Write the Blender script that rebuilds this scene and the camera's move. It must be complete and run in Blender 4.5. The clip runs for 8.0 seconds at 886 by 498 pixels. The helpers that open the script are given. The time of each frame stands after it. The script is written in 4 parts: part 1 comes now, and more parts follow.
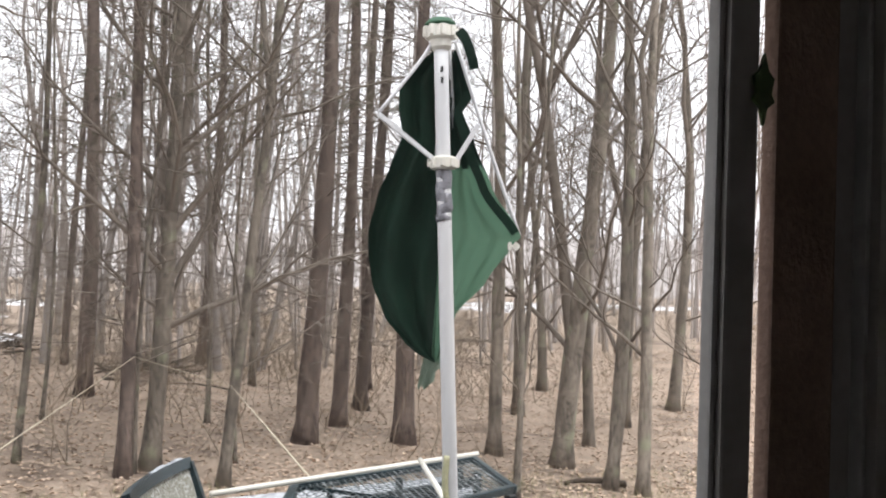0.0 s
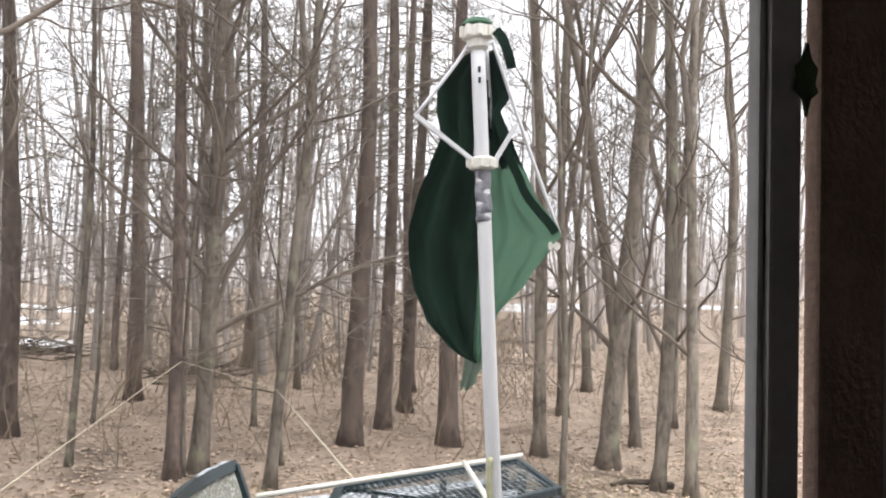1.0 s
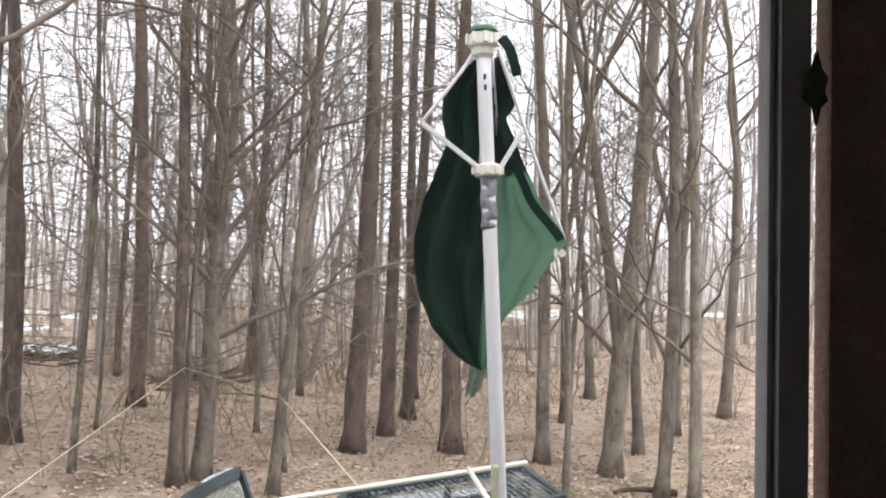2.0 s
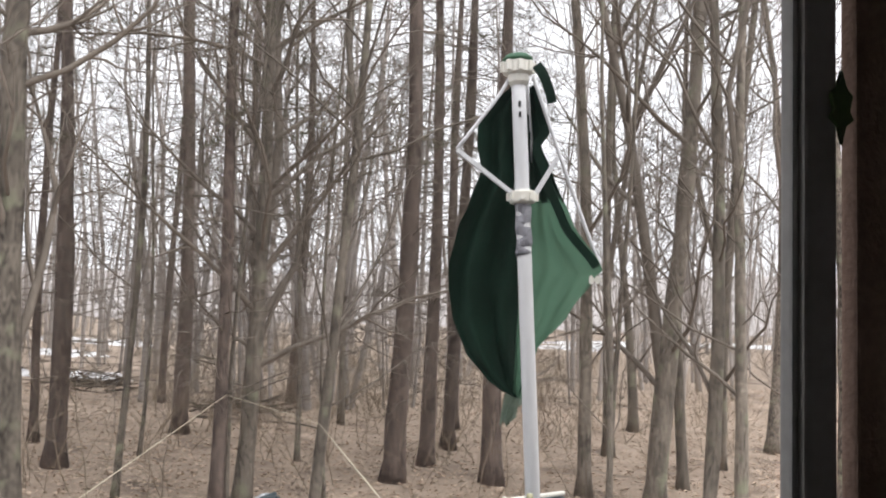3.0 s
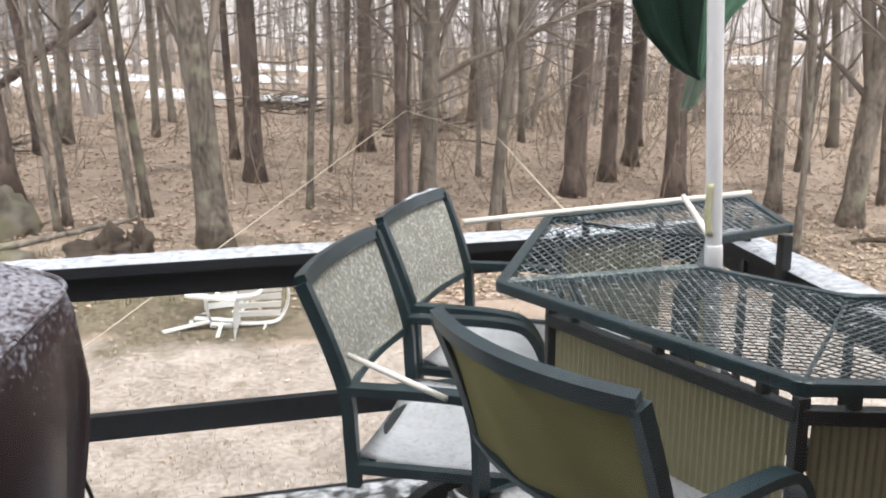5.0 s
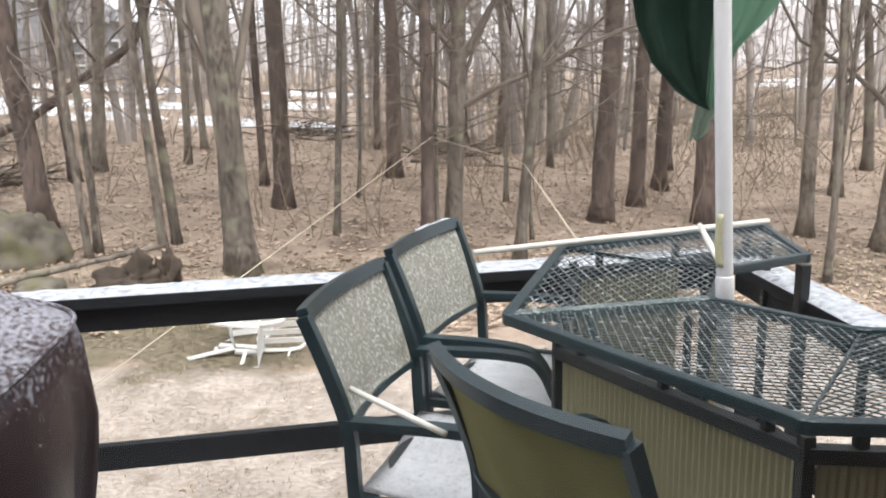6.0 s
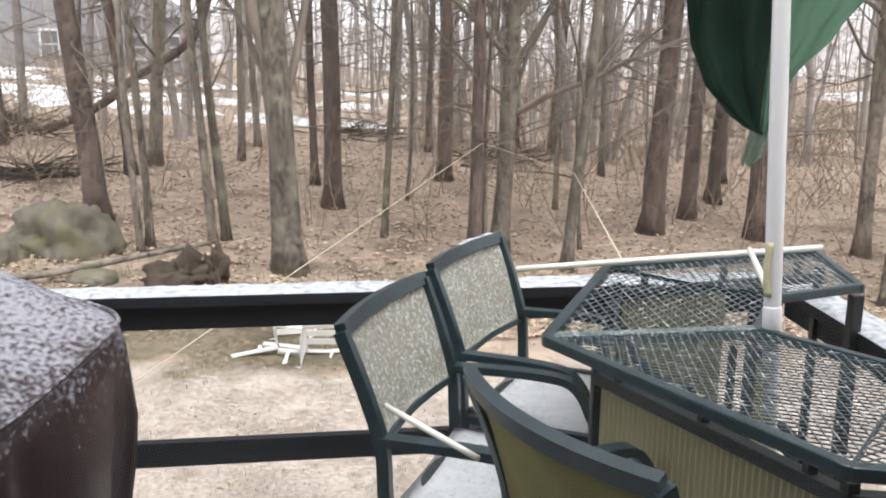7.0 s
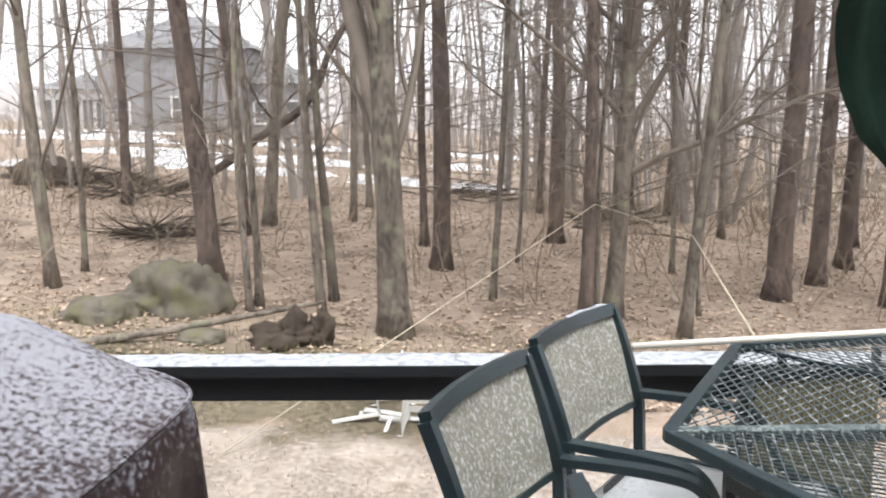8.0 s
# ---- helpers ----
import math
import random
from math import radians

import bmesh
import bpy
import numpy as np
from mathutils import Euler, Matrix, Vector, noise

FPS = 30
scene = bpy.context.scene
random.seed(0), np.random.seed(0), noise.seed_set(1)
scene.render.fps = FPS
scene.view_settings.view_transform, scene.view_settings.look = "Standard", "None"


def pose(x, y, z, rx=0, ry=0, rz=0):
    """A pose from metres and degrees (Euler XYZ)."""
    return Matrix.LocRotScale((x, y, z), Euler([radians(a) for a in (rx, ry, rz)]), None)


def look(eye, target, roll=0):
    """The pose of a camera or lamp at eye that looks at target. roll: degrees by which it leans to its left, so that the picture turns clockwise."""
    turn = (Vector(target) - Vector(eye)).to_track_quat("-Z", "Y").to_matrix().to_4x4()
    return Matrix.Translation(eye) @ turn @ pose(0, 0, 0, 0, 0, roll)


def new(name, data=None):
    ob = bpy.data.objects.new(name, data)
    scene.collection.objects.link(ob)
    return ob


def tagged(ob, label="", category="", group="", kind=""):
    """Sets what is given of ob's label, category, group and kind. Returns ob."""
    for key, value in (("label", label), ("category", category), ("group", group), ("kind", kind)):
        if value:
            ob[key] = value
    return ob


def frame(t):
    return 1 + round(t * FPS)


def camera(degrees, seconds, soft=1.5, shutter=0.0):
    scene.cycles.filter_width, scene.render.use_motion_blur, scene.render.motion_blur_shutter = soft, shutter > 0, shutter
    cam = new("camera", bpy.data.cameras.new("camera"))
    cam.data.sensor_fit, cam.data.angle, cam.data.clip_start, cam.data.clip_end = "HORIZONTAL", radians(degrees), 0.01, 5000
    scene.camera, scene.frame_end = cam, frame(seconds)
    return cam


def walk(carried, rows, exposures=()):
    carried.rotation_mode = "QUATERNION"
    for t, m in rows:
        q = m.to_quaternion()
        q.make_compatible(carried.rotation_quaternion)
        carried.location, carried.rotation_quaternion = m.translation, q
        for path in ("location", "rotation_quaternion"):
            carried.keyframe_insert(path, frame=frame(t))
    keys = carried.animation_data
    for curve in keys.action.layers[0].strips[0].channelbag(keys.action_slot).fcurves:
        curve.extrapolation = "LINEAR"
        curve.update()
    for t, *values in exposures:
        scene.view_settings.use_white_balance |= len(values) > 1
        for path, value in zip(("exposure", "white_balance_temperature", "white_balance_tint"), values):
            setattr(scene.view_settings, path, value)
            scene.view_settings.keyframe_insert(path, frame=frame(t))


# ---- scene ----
cam = camera(53.0, 8.0, soft=1.9)
# seconds, eye, yaw, pitch, roll
PATH_ROWS = [
    (0, -0.153, -0.092, 1.782, -30.62, 1.52, 1.99),
    (0.5, -0.146, -0.096, 1.780, -29.16, 1.32, 1.61),
    (1, -0.145, -0.088, 1.780, -27.92, 1.57, 1.17),
    (1.5, -0.153, -0.088, 1.778, -28.03, 0.97, 1.50),
    (1.7, -0.150, -0.078, 1.778, -28.04, 0.73, 1.38),
    (2.8, -0.164, -0.120, 1.793, -26.18, 7.76, 1.38),
    (3, -0.135, -0.100, 1.770, -24.95, 3.87, 1.61),
    (3.5, -0.103, -0.126, 1.726, -19.75, -3.49, 1.46),
    (4, -0.069, -0.088, 1.689, -16.64, -10.72, 1.70),
    (4.2, -0.074, -0.079, 1.675, -15.57, -12.40, 0.87),
    (5.3, 0.014, 0.071, 1.658, -11.67, -14.20, -1.07),
    (5.5, 0.038, 0.066, 1.665, -9.49, -14.23, -0.82),
    (6, 0.036, 0.045, 1.674, -11.36, -12.39, -0.96),
    (6.5, 0.037, 0.061, 1.670, -10.59, -11.85, -1.28),
    (7, 0.054, 0.064, 1.706, -8.22, -12.23, 0.63),
    (7.5, 0.062, 0.096, 1.716, -7.33, -7.45, -1.59),
    (7.7, 0.074, 0.098, 1.725, -4.53, -7.29, -1.48),
    (7.8, 0.089, 0.190, 1.702, -3.07, -7.34, -1.44),
    (7.9, 0.098, 0.261, 1.690, -1.84, -7.60, -0.36),
    (8, 0.105, 0.309, 1.683, -0.90, -8.37, -0.00),
]
walk(cam, [(t, pose(x, y, z, 90 + p, 0, w) @ pose(0, 0, 0, 0, 0, r)) for t, x, y, z, w, p, r in PATH_ROWS],
     exposures=[(0.0, 0.78), (1.5, 0.95), (2.8, 0.58), (3.1, 0.63), (3.6, 0.92), (5.5, 0.94), (8.0, 0.92)])

# ---------------------------------------------------------------- light
world = bpy.data.worlds.new("overcast_sky")
scene.world = world
world.use_nodes = True
wn = world.node_tree
sky = wn.nodes.new("ShaderNodeTexSky")
sky.sky_type = "NISHITA"
sky.sun_disc = False
sky.sun_elevation, sky.sun_rotation = radians(67), radians(156)
sky.air_density, sky.dust_density, sky.ozone_density = 1.0, 6.0, 1.0
grey = wn.nodes.new("ShaderNodeHueSaturation")
grey.inputs["Saturation"].default_value = 0.12
wn.links.new(sky.outputs[0], grey.inputs["Color"])
flat = wn.nodes.new("ShaderNodeMix")
flat.data_type = "RGBA"
flat.inputs[0].default_value = 0.75
flat.inputs[7].default_value = (12.6, 12.5, 13.3, 1)
wn.links.new(grey.outputs[0], flat.inputs[6])
wn.links.new(flat.outputs[2], wn.nodes["Background"].inputs["Color"])
wn.nodes["Background"].inputs["Strength"].default_value = 0.1
sun = new("sun", bpy.data.lights.new("sun", "SUN"))
sun.data.energy, sun.data.angle, sun.data.color = 2.0, radians(60), (1.0, 0.97, 0.94)
sun.matrix_world = look((3, -1.5, 12), (1, 3, 0))


# ---------------------------------------------------------------- materials
def mat(name, dark, light, scale=8.0, rough=0.8, metal=0.0, bump=0.3, bump_scale=None, stretch=(1, 1, 1), fine=60.0,
        vary=0.0, island=0.0, spots=None, trans=0.0, fw=0.45, span=0.16, spec=0.5):
    """Two-scale noise colour with fine relief. vary: random shade per object; island: per loose piece; spots: (colour, scale, from, to)."""
    m = bpy.data.materials.new(name)
    m.use_nodes = True
    t = m.node_tree
    n, ln = t.nodes, t.links
    p = n["Principled BSDF"]
    co = n.new("ShaderNodeNewGeometry")
    mp = n.new("ShaderNodeMapping")
    mp.inputs["Scale"].default_value = stretch
    ln.new(co.outputs["Position"], mp.inputs["Vector"])
    a, b = n.new("ShaderNodeTexNoise"), n.new("ShaderNodeTexNoise")
    a.inputs["Scale"].default_value, a.inputs["Detail"].default_value = scale, 5
    b.inputs["Scale"].default_value, b.inputs["Detail"].default_value = fine, 4
    for q in (a, b):
        ln.new(mp.outputs[0], q.inputs["Vector"])
    mixn = n.new("ShaderNodeMath")
    mixn.operation = "MULTIPLY_ADD"
    mixn.inputs[1].default_value = fw
    sc = n.new("ShaderNodeMath")
    sc.operation = "MULTIPLY"
    sc.inputs[1].default_value = 1 - fw
    ln.new(a.outputs["Fac"], sc.inputs[0])
    ln.new(b.outputs["Fac"], mixn.inputs[0])
    ln.new(sc.outputs[0], mixn.inputs[2])
    ramp = n.new("ShaderNodeValToRGB")
    ramp.color_ramp.elements[0].position, ramp.color_ramp.elements[1].position = 0.5 - span, 0.5 + span
    ramp.color_ramp.elements[0].color, ramp.color_ramp.elements[1].color = (*dark, 1), (*light, 1)
    ln.new(mixn.outputs[0], ramp.inputs[0])
    out = ramp.outputs[0]
    if vary or island:
        hs = n.new("ShaderNodeHueSaturation")
        src = n.new("ShaderNodeObjectInfo").outputs["Random"] if vary else n.new("ShaderNodeNewGeometry").outputs["Random Per Island"]
        mr = n.new("ShaderNodeMapRange")
        w = vary or island
        mr.inputs["To Min"].default_value, mr.inputs["To Max"].default_value = 1 - w, 1 + w
        ln.new(src, mr.inputs["Value"])
        ln.new(mr.outputs[0], hs.inputs["Value"])
        ln.new(out, hs.inputs["Color"])
        out = hs.outputs[0]
    if spots:
        col, ssc, lo, hi = spots
        s = n.new("ShaderNodeTexNoise")
        s.inputs["Scale"].default_value, s.inputs["Detail"].default_value = ssc, 6
        ln.new(co.outputs["Position"], s.inputs["Vector"])
        mr2 = n.new("ShaderNodeMapRange")
        mr2.inputs["From Min"].default_value, mr2.inputs["From Max"].default_value = lo, hi
        ln.new(s.outputs["Fac"], mr2.inputs["Value"])
        mx = n.new("ShaderNodeMix")
        mx.data_type = "RGBA"
        mx.inputs[7].default_value = (*col, 1)
        ln.new(mr2.outputs[0], mx.inputs[0])
        ln.new(out, mx.inputs[6])
        out = mx.outputs[2]
    ln.new(out, p.inputs["Base Color"])
    p.inputs["Roughness"].default_value, p.inputs["Metallic"].default_value = rough, metal
    p.inputs["Specular IOR Level"].default_value = spec
    if bump:
        bm_ = n.new("ShaderNodeBump")
        bm_.inputs["Strength"].default_value = bump
        bm_.inputs["Distance"].default_value = 0.01
        ln.new(mixn.outputs[0], bm_.inputs["Height"])
        ln.new(bm_.outputs[0], p.inputs["Normal"])
    if trans:
        tr = n.new("ShaderNodeBsdfTranslucent")
        ln.new(out, tr.inputs["Color"])
        ms = n.new("ShaderNodeMixShader")
        ms.inputs[0].default_value = trans
        ln.new(p.outputs[0], ms.inputs[1])
        ln.new(tr.outputs[0], ms.inputs[2])
        ln.new(ms.outputs[0], n["Material Output"].inputs["Surface"])
    return m


M_METAL = mat("painted_metal", (0.006, 0.016, 0.021), (0.015, 0.038, 0.047), 14, 0.3, 0.0, 0.15, fine=160, spots=((0.3, 0.33, 0.35), 130, 0.66, 0.8))
M_WETMETAL = mat("snow_speckled_metal", (0.016, 0.034, 0.036), (0.05, 0.085, 0.085), 18, 0.3, 0.0, 0.2, fine=160, spots=((0.45, 0.49, 0.5), 120, 0.48, 0.72))
# lighter colour and pale spots hold wet snow and its painted glints
M_MESH = mat("snow_glint_mesh_metal", (0.035, 0.052, 0.058), (0.09, 0.12, 0.13), 20, 0.3, 0.0, 0.1, fine=160, spots=((0.55, 0.58, 0.6), 55, 0.54, 0.7))
M_BLACKMETAL = mat("black_metal", (0.006, 0.009, 0.01), (0.014, 0.019, 0.021), 14, 0.45, 0.0, 0.15, fine=160)
M_RAIL = mat("dark_painted_wood", (0.004, 0.005, 0.007), (0.014, 0.016, 0.02), 6, 0.75, 0, 0.4, stretch=(0.3, 3, 3), fine=50, spec=0.3)
M_SNOW = mat("wet_snow", (0.32, 0.335, 0.37), (0.52, 0.54, 0.575), 24, 0.7, 0, 0.5, fine=90, spots=((0.2, 0.21, 0.23), 34, 0.46, 0.68))
M_PATCH = mat("old_snow", (0.55, 0.55, 0.57), (0.8, 0.8, 0.82), 3, 0.7, 0, 0.4, fine=20)
M_DECK = mat("deck_boards", (0.03, 0.033, 0.036), (0.06, 0.064, 0.07), 5, 0.75, 0, 0.4, stretch=(0.3, 3, 3), fine=40, vary=0.15, spots=((0.6, 0.62, 0.65), 16, 0.42, 0.62))
M_SLING = mat("tan_sling_fabric", (0.34, 0.33, 0.27), (0.46, 0.45, 0.38), 30, 0.85, 0, 0.6, fine=320, spots=((0.76, 0.77, 0.77), 105, 0.48, 0.66))
M_SLINGDRY = mat("olive_sling_fabric", (0.17, 0.16, 0.07), (0.26, 0.24, 0.115), 6, 0.85, 0, 0.5, fine=320, trans=0.25)
M_SEATSNOW = mat("snowy_seat_fabric", (0.66, 0.68, 0.71), (0.82, 0.84, 0.87), 20, 0.8, 0, 0.5, fine=160, spots=((0.42, 0.42, 0.4), 90, 0.54, 0.75))
M_PANEL = mat("ribbed_panel_fabric", (0.21, 0.195, 0.105), (0.3, 0.275, 0.17), 4, 0.85, 0, 0.3, fine=120, stretch=(1, 1, 0.15))
M_POLE = mat("white_painted_steel", (0.6, 0.6, 0.62), (0.75, 0.75, 0.77), 5, 0.35, 0, 0.1, fine=90, stretch=(1, 1, 0.3))
M_PVC = mat("white_plastic", (0.68, 0.65, 0.58), (0.8, 0.78, 0.72), 12, 0.45, 0, 0.1)
M_TAPE = mat("grey_tape", (0.1, 0.1, 0.12), (0.4, 0.4, 0.44), 40, 0.35, 0.2, 0.8, fine=140)
# canopy cloth with the brightness of its lit side in the colour
M_CLOTH = mat("green_canopy_cloth_lit", (0.1, 0.21, 0.14), (0.14, 0.265, 0.18), 5, 0.8, 0, 0.2, fine=240, trans=0.5)
# shaded colour of the same cloth, also used for the dark hem and strap
M_CLOTHSHADE_HEM = mat("dark_green_hem_and_shaded_cloth", (0.003, 0.014, 0.009), (0.011, 0.036, 0.023), 5, 0.8, 0, 0.3, fine=240, trans=0.12, spec=0.15)
M_COVER = mat("brown_vinyl_cover", (0.014, 0.006, 0.008), (0.034, 0.017, 0.02), 4, 0.4, 0, 0.3, fine=60, spec=0.4)


def settle_snow(m, colour, edge):
    """Lays dusty snow on the upward-facing, higher part of a material's surface."""
    n, ln = m.node_tree.nodes, m.node_tree.links
    p = n["Principled BSDF"]
    old = p.inputs["Base Color"].links[0].from_socket
    g, sp, sn = n.new("ShaderNodeNewGeometry"), n.new("ShaderNodeSeparateXYZ"), n.new("ShaderNodeSeparateXYZ")
    ln.new(g.outputs["Position"], sp.inputs[0])
    ln.new(g.outputs["True Normal"], sn.inputs[0])
    total = None
    noise_a, noise_b = n.new("ShaderNodeTexNoise"), n.new("ShaderNodeTexNoise")
    noise_a.inputs["Scale"].default_value, noise_b.inputs["Scale"].default_value = 7, 75
    noise_a.inputs["Detail"].default_value = noise_b.inputs["Detail"].default_value = 5
    for q in (noise_a, noise_b):
        ln.new(g.outputs["Position"], q.inputs["Vector"])
    for sock, k, off in ((sp.outputs["Z"], 5.0, -5.0 * edge), (sn.outputs["Z"], 0.7, 0.0), (noise_a.outputs["Fac"], 2.4, -1.2), (noise_b.outputs["Fac"], 5.6, -2.8)):
        a = n.new("ShaderNodeMath")
        a.operation = "MULTIPLY_ADD"
        a.inputs[1].default_value, a.inputs[2].default_value = k, off
        ln.new(sock, a.inputs[0])
        if total:
            b = n.new("ShaderNodeMath")
            ln.new(total, b.inputs[0])
            ln.new(a.outputs[0], b.inputs[1])
            total = b.outputs[0]
        else:
            total = a.outputs[0]
    mr = n.new("ShaderNodeMapRange")
    mr.inputs["From Min"].default_value, mr.inputs["From Max"].default_value = 0.15, 1.6
    mr.inputs["To Max"].default_value = 0.8
    ln.new(total, mr.inputs["Value"])
    mx = n.new("ShaderNodeMix")
    mx.data_type = "RGBA"
    mx.inputs[7].default_value = (*colour, 1)
    ln.new(mr.outputs[0], mx.inputs[0])
    ln.new(old, mx.inputs[6])
    ln.new(mx.outputs[2], p.inputs["Base Color"])


settle_snow(M_COVER, (0.31, 0.315, 0.36), 1.01)


def soil_band(m, colour_a, colour_b, y0, y1, x1):
    """Damp mossy soil between two lines of the yard, with a ragged edge."""
    n, ln = m.node_tree.nodes, m.node_tree.links
    p = n["Principled BSDF"]
    old = p.inputs["Base Color"].links[0].from_socket
    g, sp = n.new("ShaderNodeNewGeometry"), n.new("ShaderNodeSeparateXYZ")
    ln.new(g.outputs["Position"], sp.inputs[0])
    rag, fine = n.new("ShaderNodeTexNoise"), n.new("ShaderNodeTexNoise")
    rag.inputs["Scale"].default_value, fine.inputs["Scale"].default_value = 2.2, 26
    rag.inputs["Detail"].default_value = fine.inputs["Detail"].default_value = 6
    for q in (rag, fine):
        ln.new(g.outputs["Position"], q.inputs["Vector"])

    def step(sock, lo, hi, amount):
        off = n.new("ShaderNodeMath")
        off.operation = "MULTIPLY_ADD"
        off.inputs[1].default_value = amount
        ln.new(rag.outputs["Fac"], off.inputs[0])
        ln.new(sock, off.inputs[2])
        r = n.new("ShaderNodeMapRange")
        r.inputs["From Min"].default_value, r.inputs["From Max"].default_value = lo + amount / 2, hi + amount / 2
        ln.new(off.outputs[0], r.inputs["Value"])
        return r.outputs[0]

    total = None
    for sock in (step(sp.outputs["Y"], y0 - 0.15, y0 + 0.15, 1.6), step(sp.outputs["Y"], y1 + 0.25, y1 - 0.25, 1.6), step(sp.outputs["X"], x1 + 0.4, x1 - 0.4, 1.5)):
        if total:
            a = n.new("ShaderNodeMath")
            a.operation = "MULTIPLY"
            ln.new(total, a.inputs[0])
            ln.new(sock, a.inputs[1])
            total = a.outputs[0]
        else:
            total = sock
    ramp = n.new("ShaderNodeValToRGB")
    ramp.color_ramp.elements[0].position, ramp.color_ramp.elements[1].position = 0.38, 0.62
    ramp.color_ramp.elements[0].color, ramp.color_ramp.elements[1].color = (*colour_a, 1), (*colour_b, 1)
    ln.new(fine.outputs["Fac"], ramp.inputs[0])
    mx = n.new("ShaderNodeMix")
    mx.data_type = "RGBA"
    ln.new(total, mx.inputs[0])
    ln.new(old, mx.inputs[6])
    ln.new(ramp.outputs[0], mx.inputs[7])
    ln.new(mx.outputs[2], p.inputs["Base Color"])


M_ROPE = mat("pale_rope", (0.45, 0.4, 0.3), (0.6, 0.54, 0.42), 40, 0.8, 0, 0.4)
M_BARK = mat("grey_hardwood_bark", (0.05, 0.041, 0.034), (0.27, 0.23, 0.19), 6, 0.95, 0, 1.0, fine=38, fw=0.62, span=0.13, stretch=(1, 1, 0.45), vary=0.22, spots=((0.24, 0.24, 0.17), 5, 0.56, 0.72))
M_PINE = mat("brown_pine_bark", (0.034, 0.025, 0.022), (0.2, 0.152, 0.13), 7, 0.95, 0, 1.0, fine=36, fw=0.62, span=0.13, stretch=(1, 1, 0.5), vary=0.2)
M_TWIG = mat("bare_twigs", (0.1, 0.082, 0.068), (0.235, 0.198, 0.165), 3, 0.95, 0, 0.2, vary=0.2)
M_NEEDLE = mat("pine_needles", (0.05, 0.058, 0.026), (0.1, 0.1, 0.05), 3, 0.7, 0, 0, island=0.3)
M_BRUSH = mat("tan_brush", (0.2, 0.155, 0.115), (0.33, 0.27, 0.2), 0.8, 0.95, 0, 0, island=0.25)
# distance haze is put into the colours of the hillside and far trees
M_HAZEHILL = mat("hazed_hillside_woods", (0.3, 0.275, 0.27), (0.4, 0.37, 0.36), 0.05, 1.0, 0, 0, fine=0.6)
M_HAZETWIG = mat("hazed_far_trees", (0.27, 0.24, 0.225), (0.4, 0.36, 0.335), 0.6, 0.95, 0, 0, island=0.25)
M_GROUND = mat("leaf_litter_soil", (0.2, 0.15, 0.115), (0.42, 0.33, 0.26), 3.0, 1.0, 0, 1.0, fine=38, fw=0.55, span=0.14, spots=((0.085, 0.06, 0.045), 1.1, 0.52, 0.75))
M_SAND = mat("sandy_yard_soil", (0.2, 0.165, 0.138), (0.46, 0.4, 0.35), 3.5, 1.0, 0, 1.0, fine=34, fw=0.58, span=0.13, spots=((0.2, 0.165, 0.13), 7, 0.52, 0.72))
for ground_m in (M_GROUND, M_SAND):
    soil_band(ground_m, (0.07, 0.058, 0.036), (0.2, 0.165, 0.11), 5.85, 7.7, 0.7)
M_LEAF = mat("dead_leaves", (0.34, 0.25, 0.185), (0.52, 0.41, 0.32), 2, 0.85, 0, 0, island=0.4)
M_ROCK = mat("mossy_rock", (0.05, 0.045, 0.036), (0.21, 0.185, 0.15), 7, 1.0, 0, 1.0, fine=34, spots=((0.14, 0.13, 0.075), 5, 0.47, 0.66))
M_WOODROT = mat("rotten_wood", (0.025, 0.019, 0.015), (0.1, 0.075, 0.056), 8, 1.0, 0, 1.0, fine=40)
M_RESIN = mat("white_resin", (0.68, 0.68, 0.66), (0.82, 0.82, 0.8), 6, 0.4, 0, 0.05)
M_BRONZE = mat("dark_bronze_frame", (0.2, 0.19, 0.18), (0.27, 0.255, 0.245), 8, 0.45, 0.0, 0.1)
M_STRIPE = mat("grey_weatherstrip", (0.24, 0.235, 0.23), (0.32, 0.315, 0.31), 20, 0.6, 0.0, 0.1)
M_CURTAIN = mat("brown_curtain", (0.15, 0.1, 0.075), (0.24, 0.165, 0.13), 9, 0.95, 0, 0.4, fine=120)
M_ROOM = mat("room_paint", (0.72, 0.7, 0.67), (0.8, 0.78, 0.75), 3, 0.9, 0, 0.1)
M_LEAFDECO = mat("green_glass_leaf", (0.03, 0.055, 0.015), (0.06, 0.1, 0.03), 30, 0.5, 0, 0.2)
# some distance haze is put into the siding and trim colours
M_SIDING = mat("blue_grey_siding", (0.235, 0.235, 0.25), (0.3, 0.3, 0.315), 1, 0.85, 0, 0.2, stretch=(0.2, 0.2, 8))
M_ROOF = mat("grey_shingles", (0.17, 0.17, 0.18), (0.25, 0.25, 0.26), 3, 0.95, 0, 0.4)
M_TRIM = mat("white_house_trim", (0.58, 0.58, 0.58), (0.68, 0.68, 0.68), 2, 0.6, 0, 0.05)
M_DARKPANE = mat("dark_window_glass", (0.1, 0.105, 0.11), (0.18, 0.185, 0.19), 1, 0.1, 0, 0)
M_GRASS = mat("dry_grass", (0.36, 0.31, 0.23), (0.54, 0.47, 0.38), 2, 0.9, 0, 0, island=0.3)
M_MOSS = mat("green_brown_grass", (0.14, 0.15, 0.06), (0.28, 0.26, 0.13), 2, 0.9, 0, 0, island=0.3)


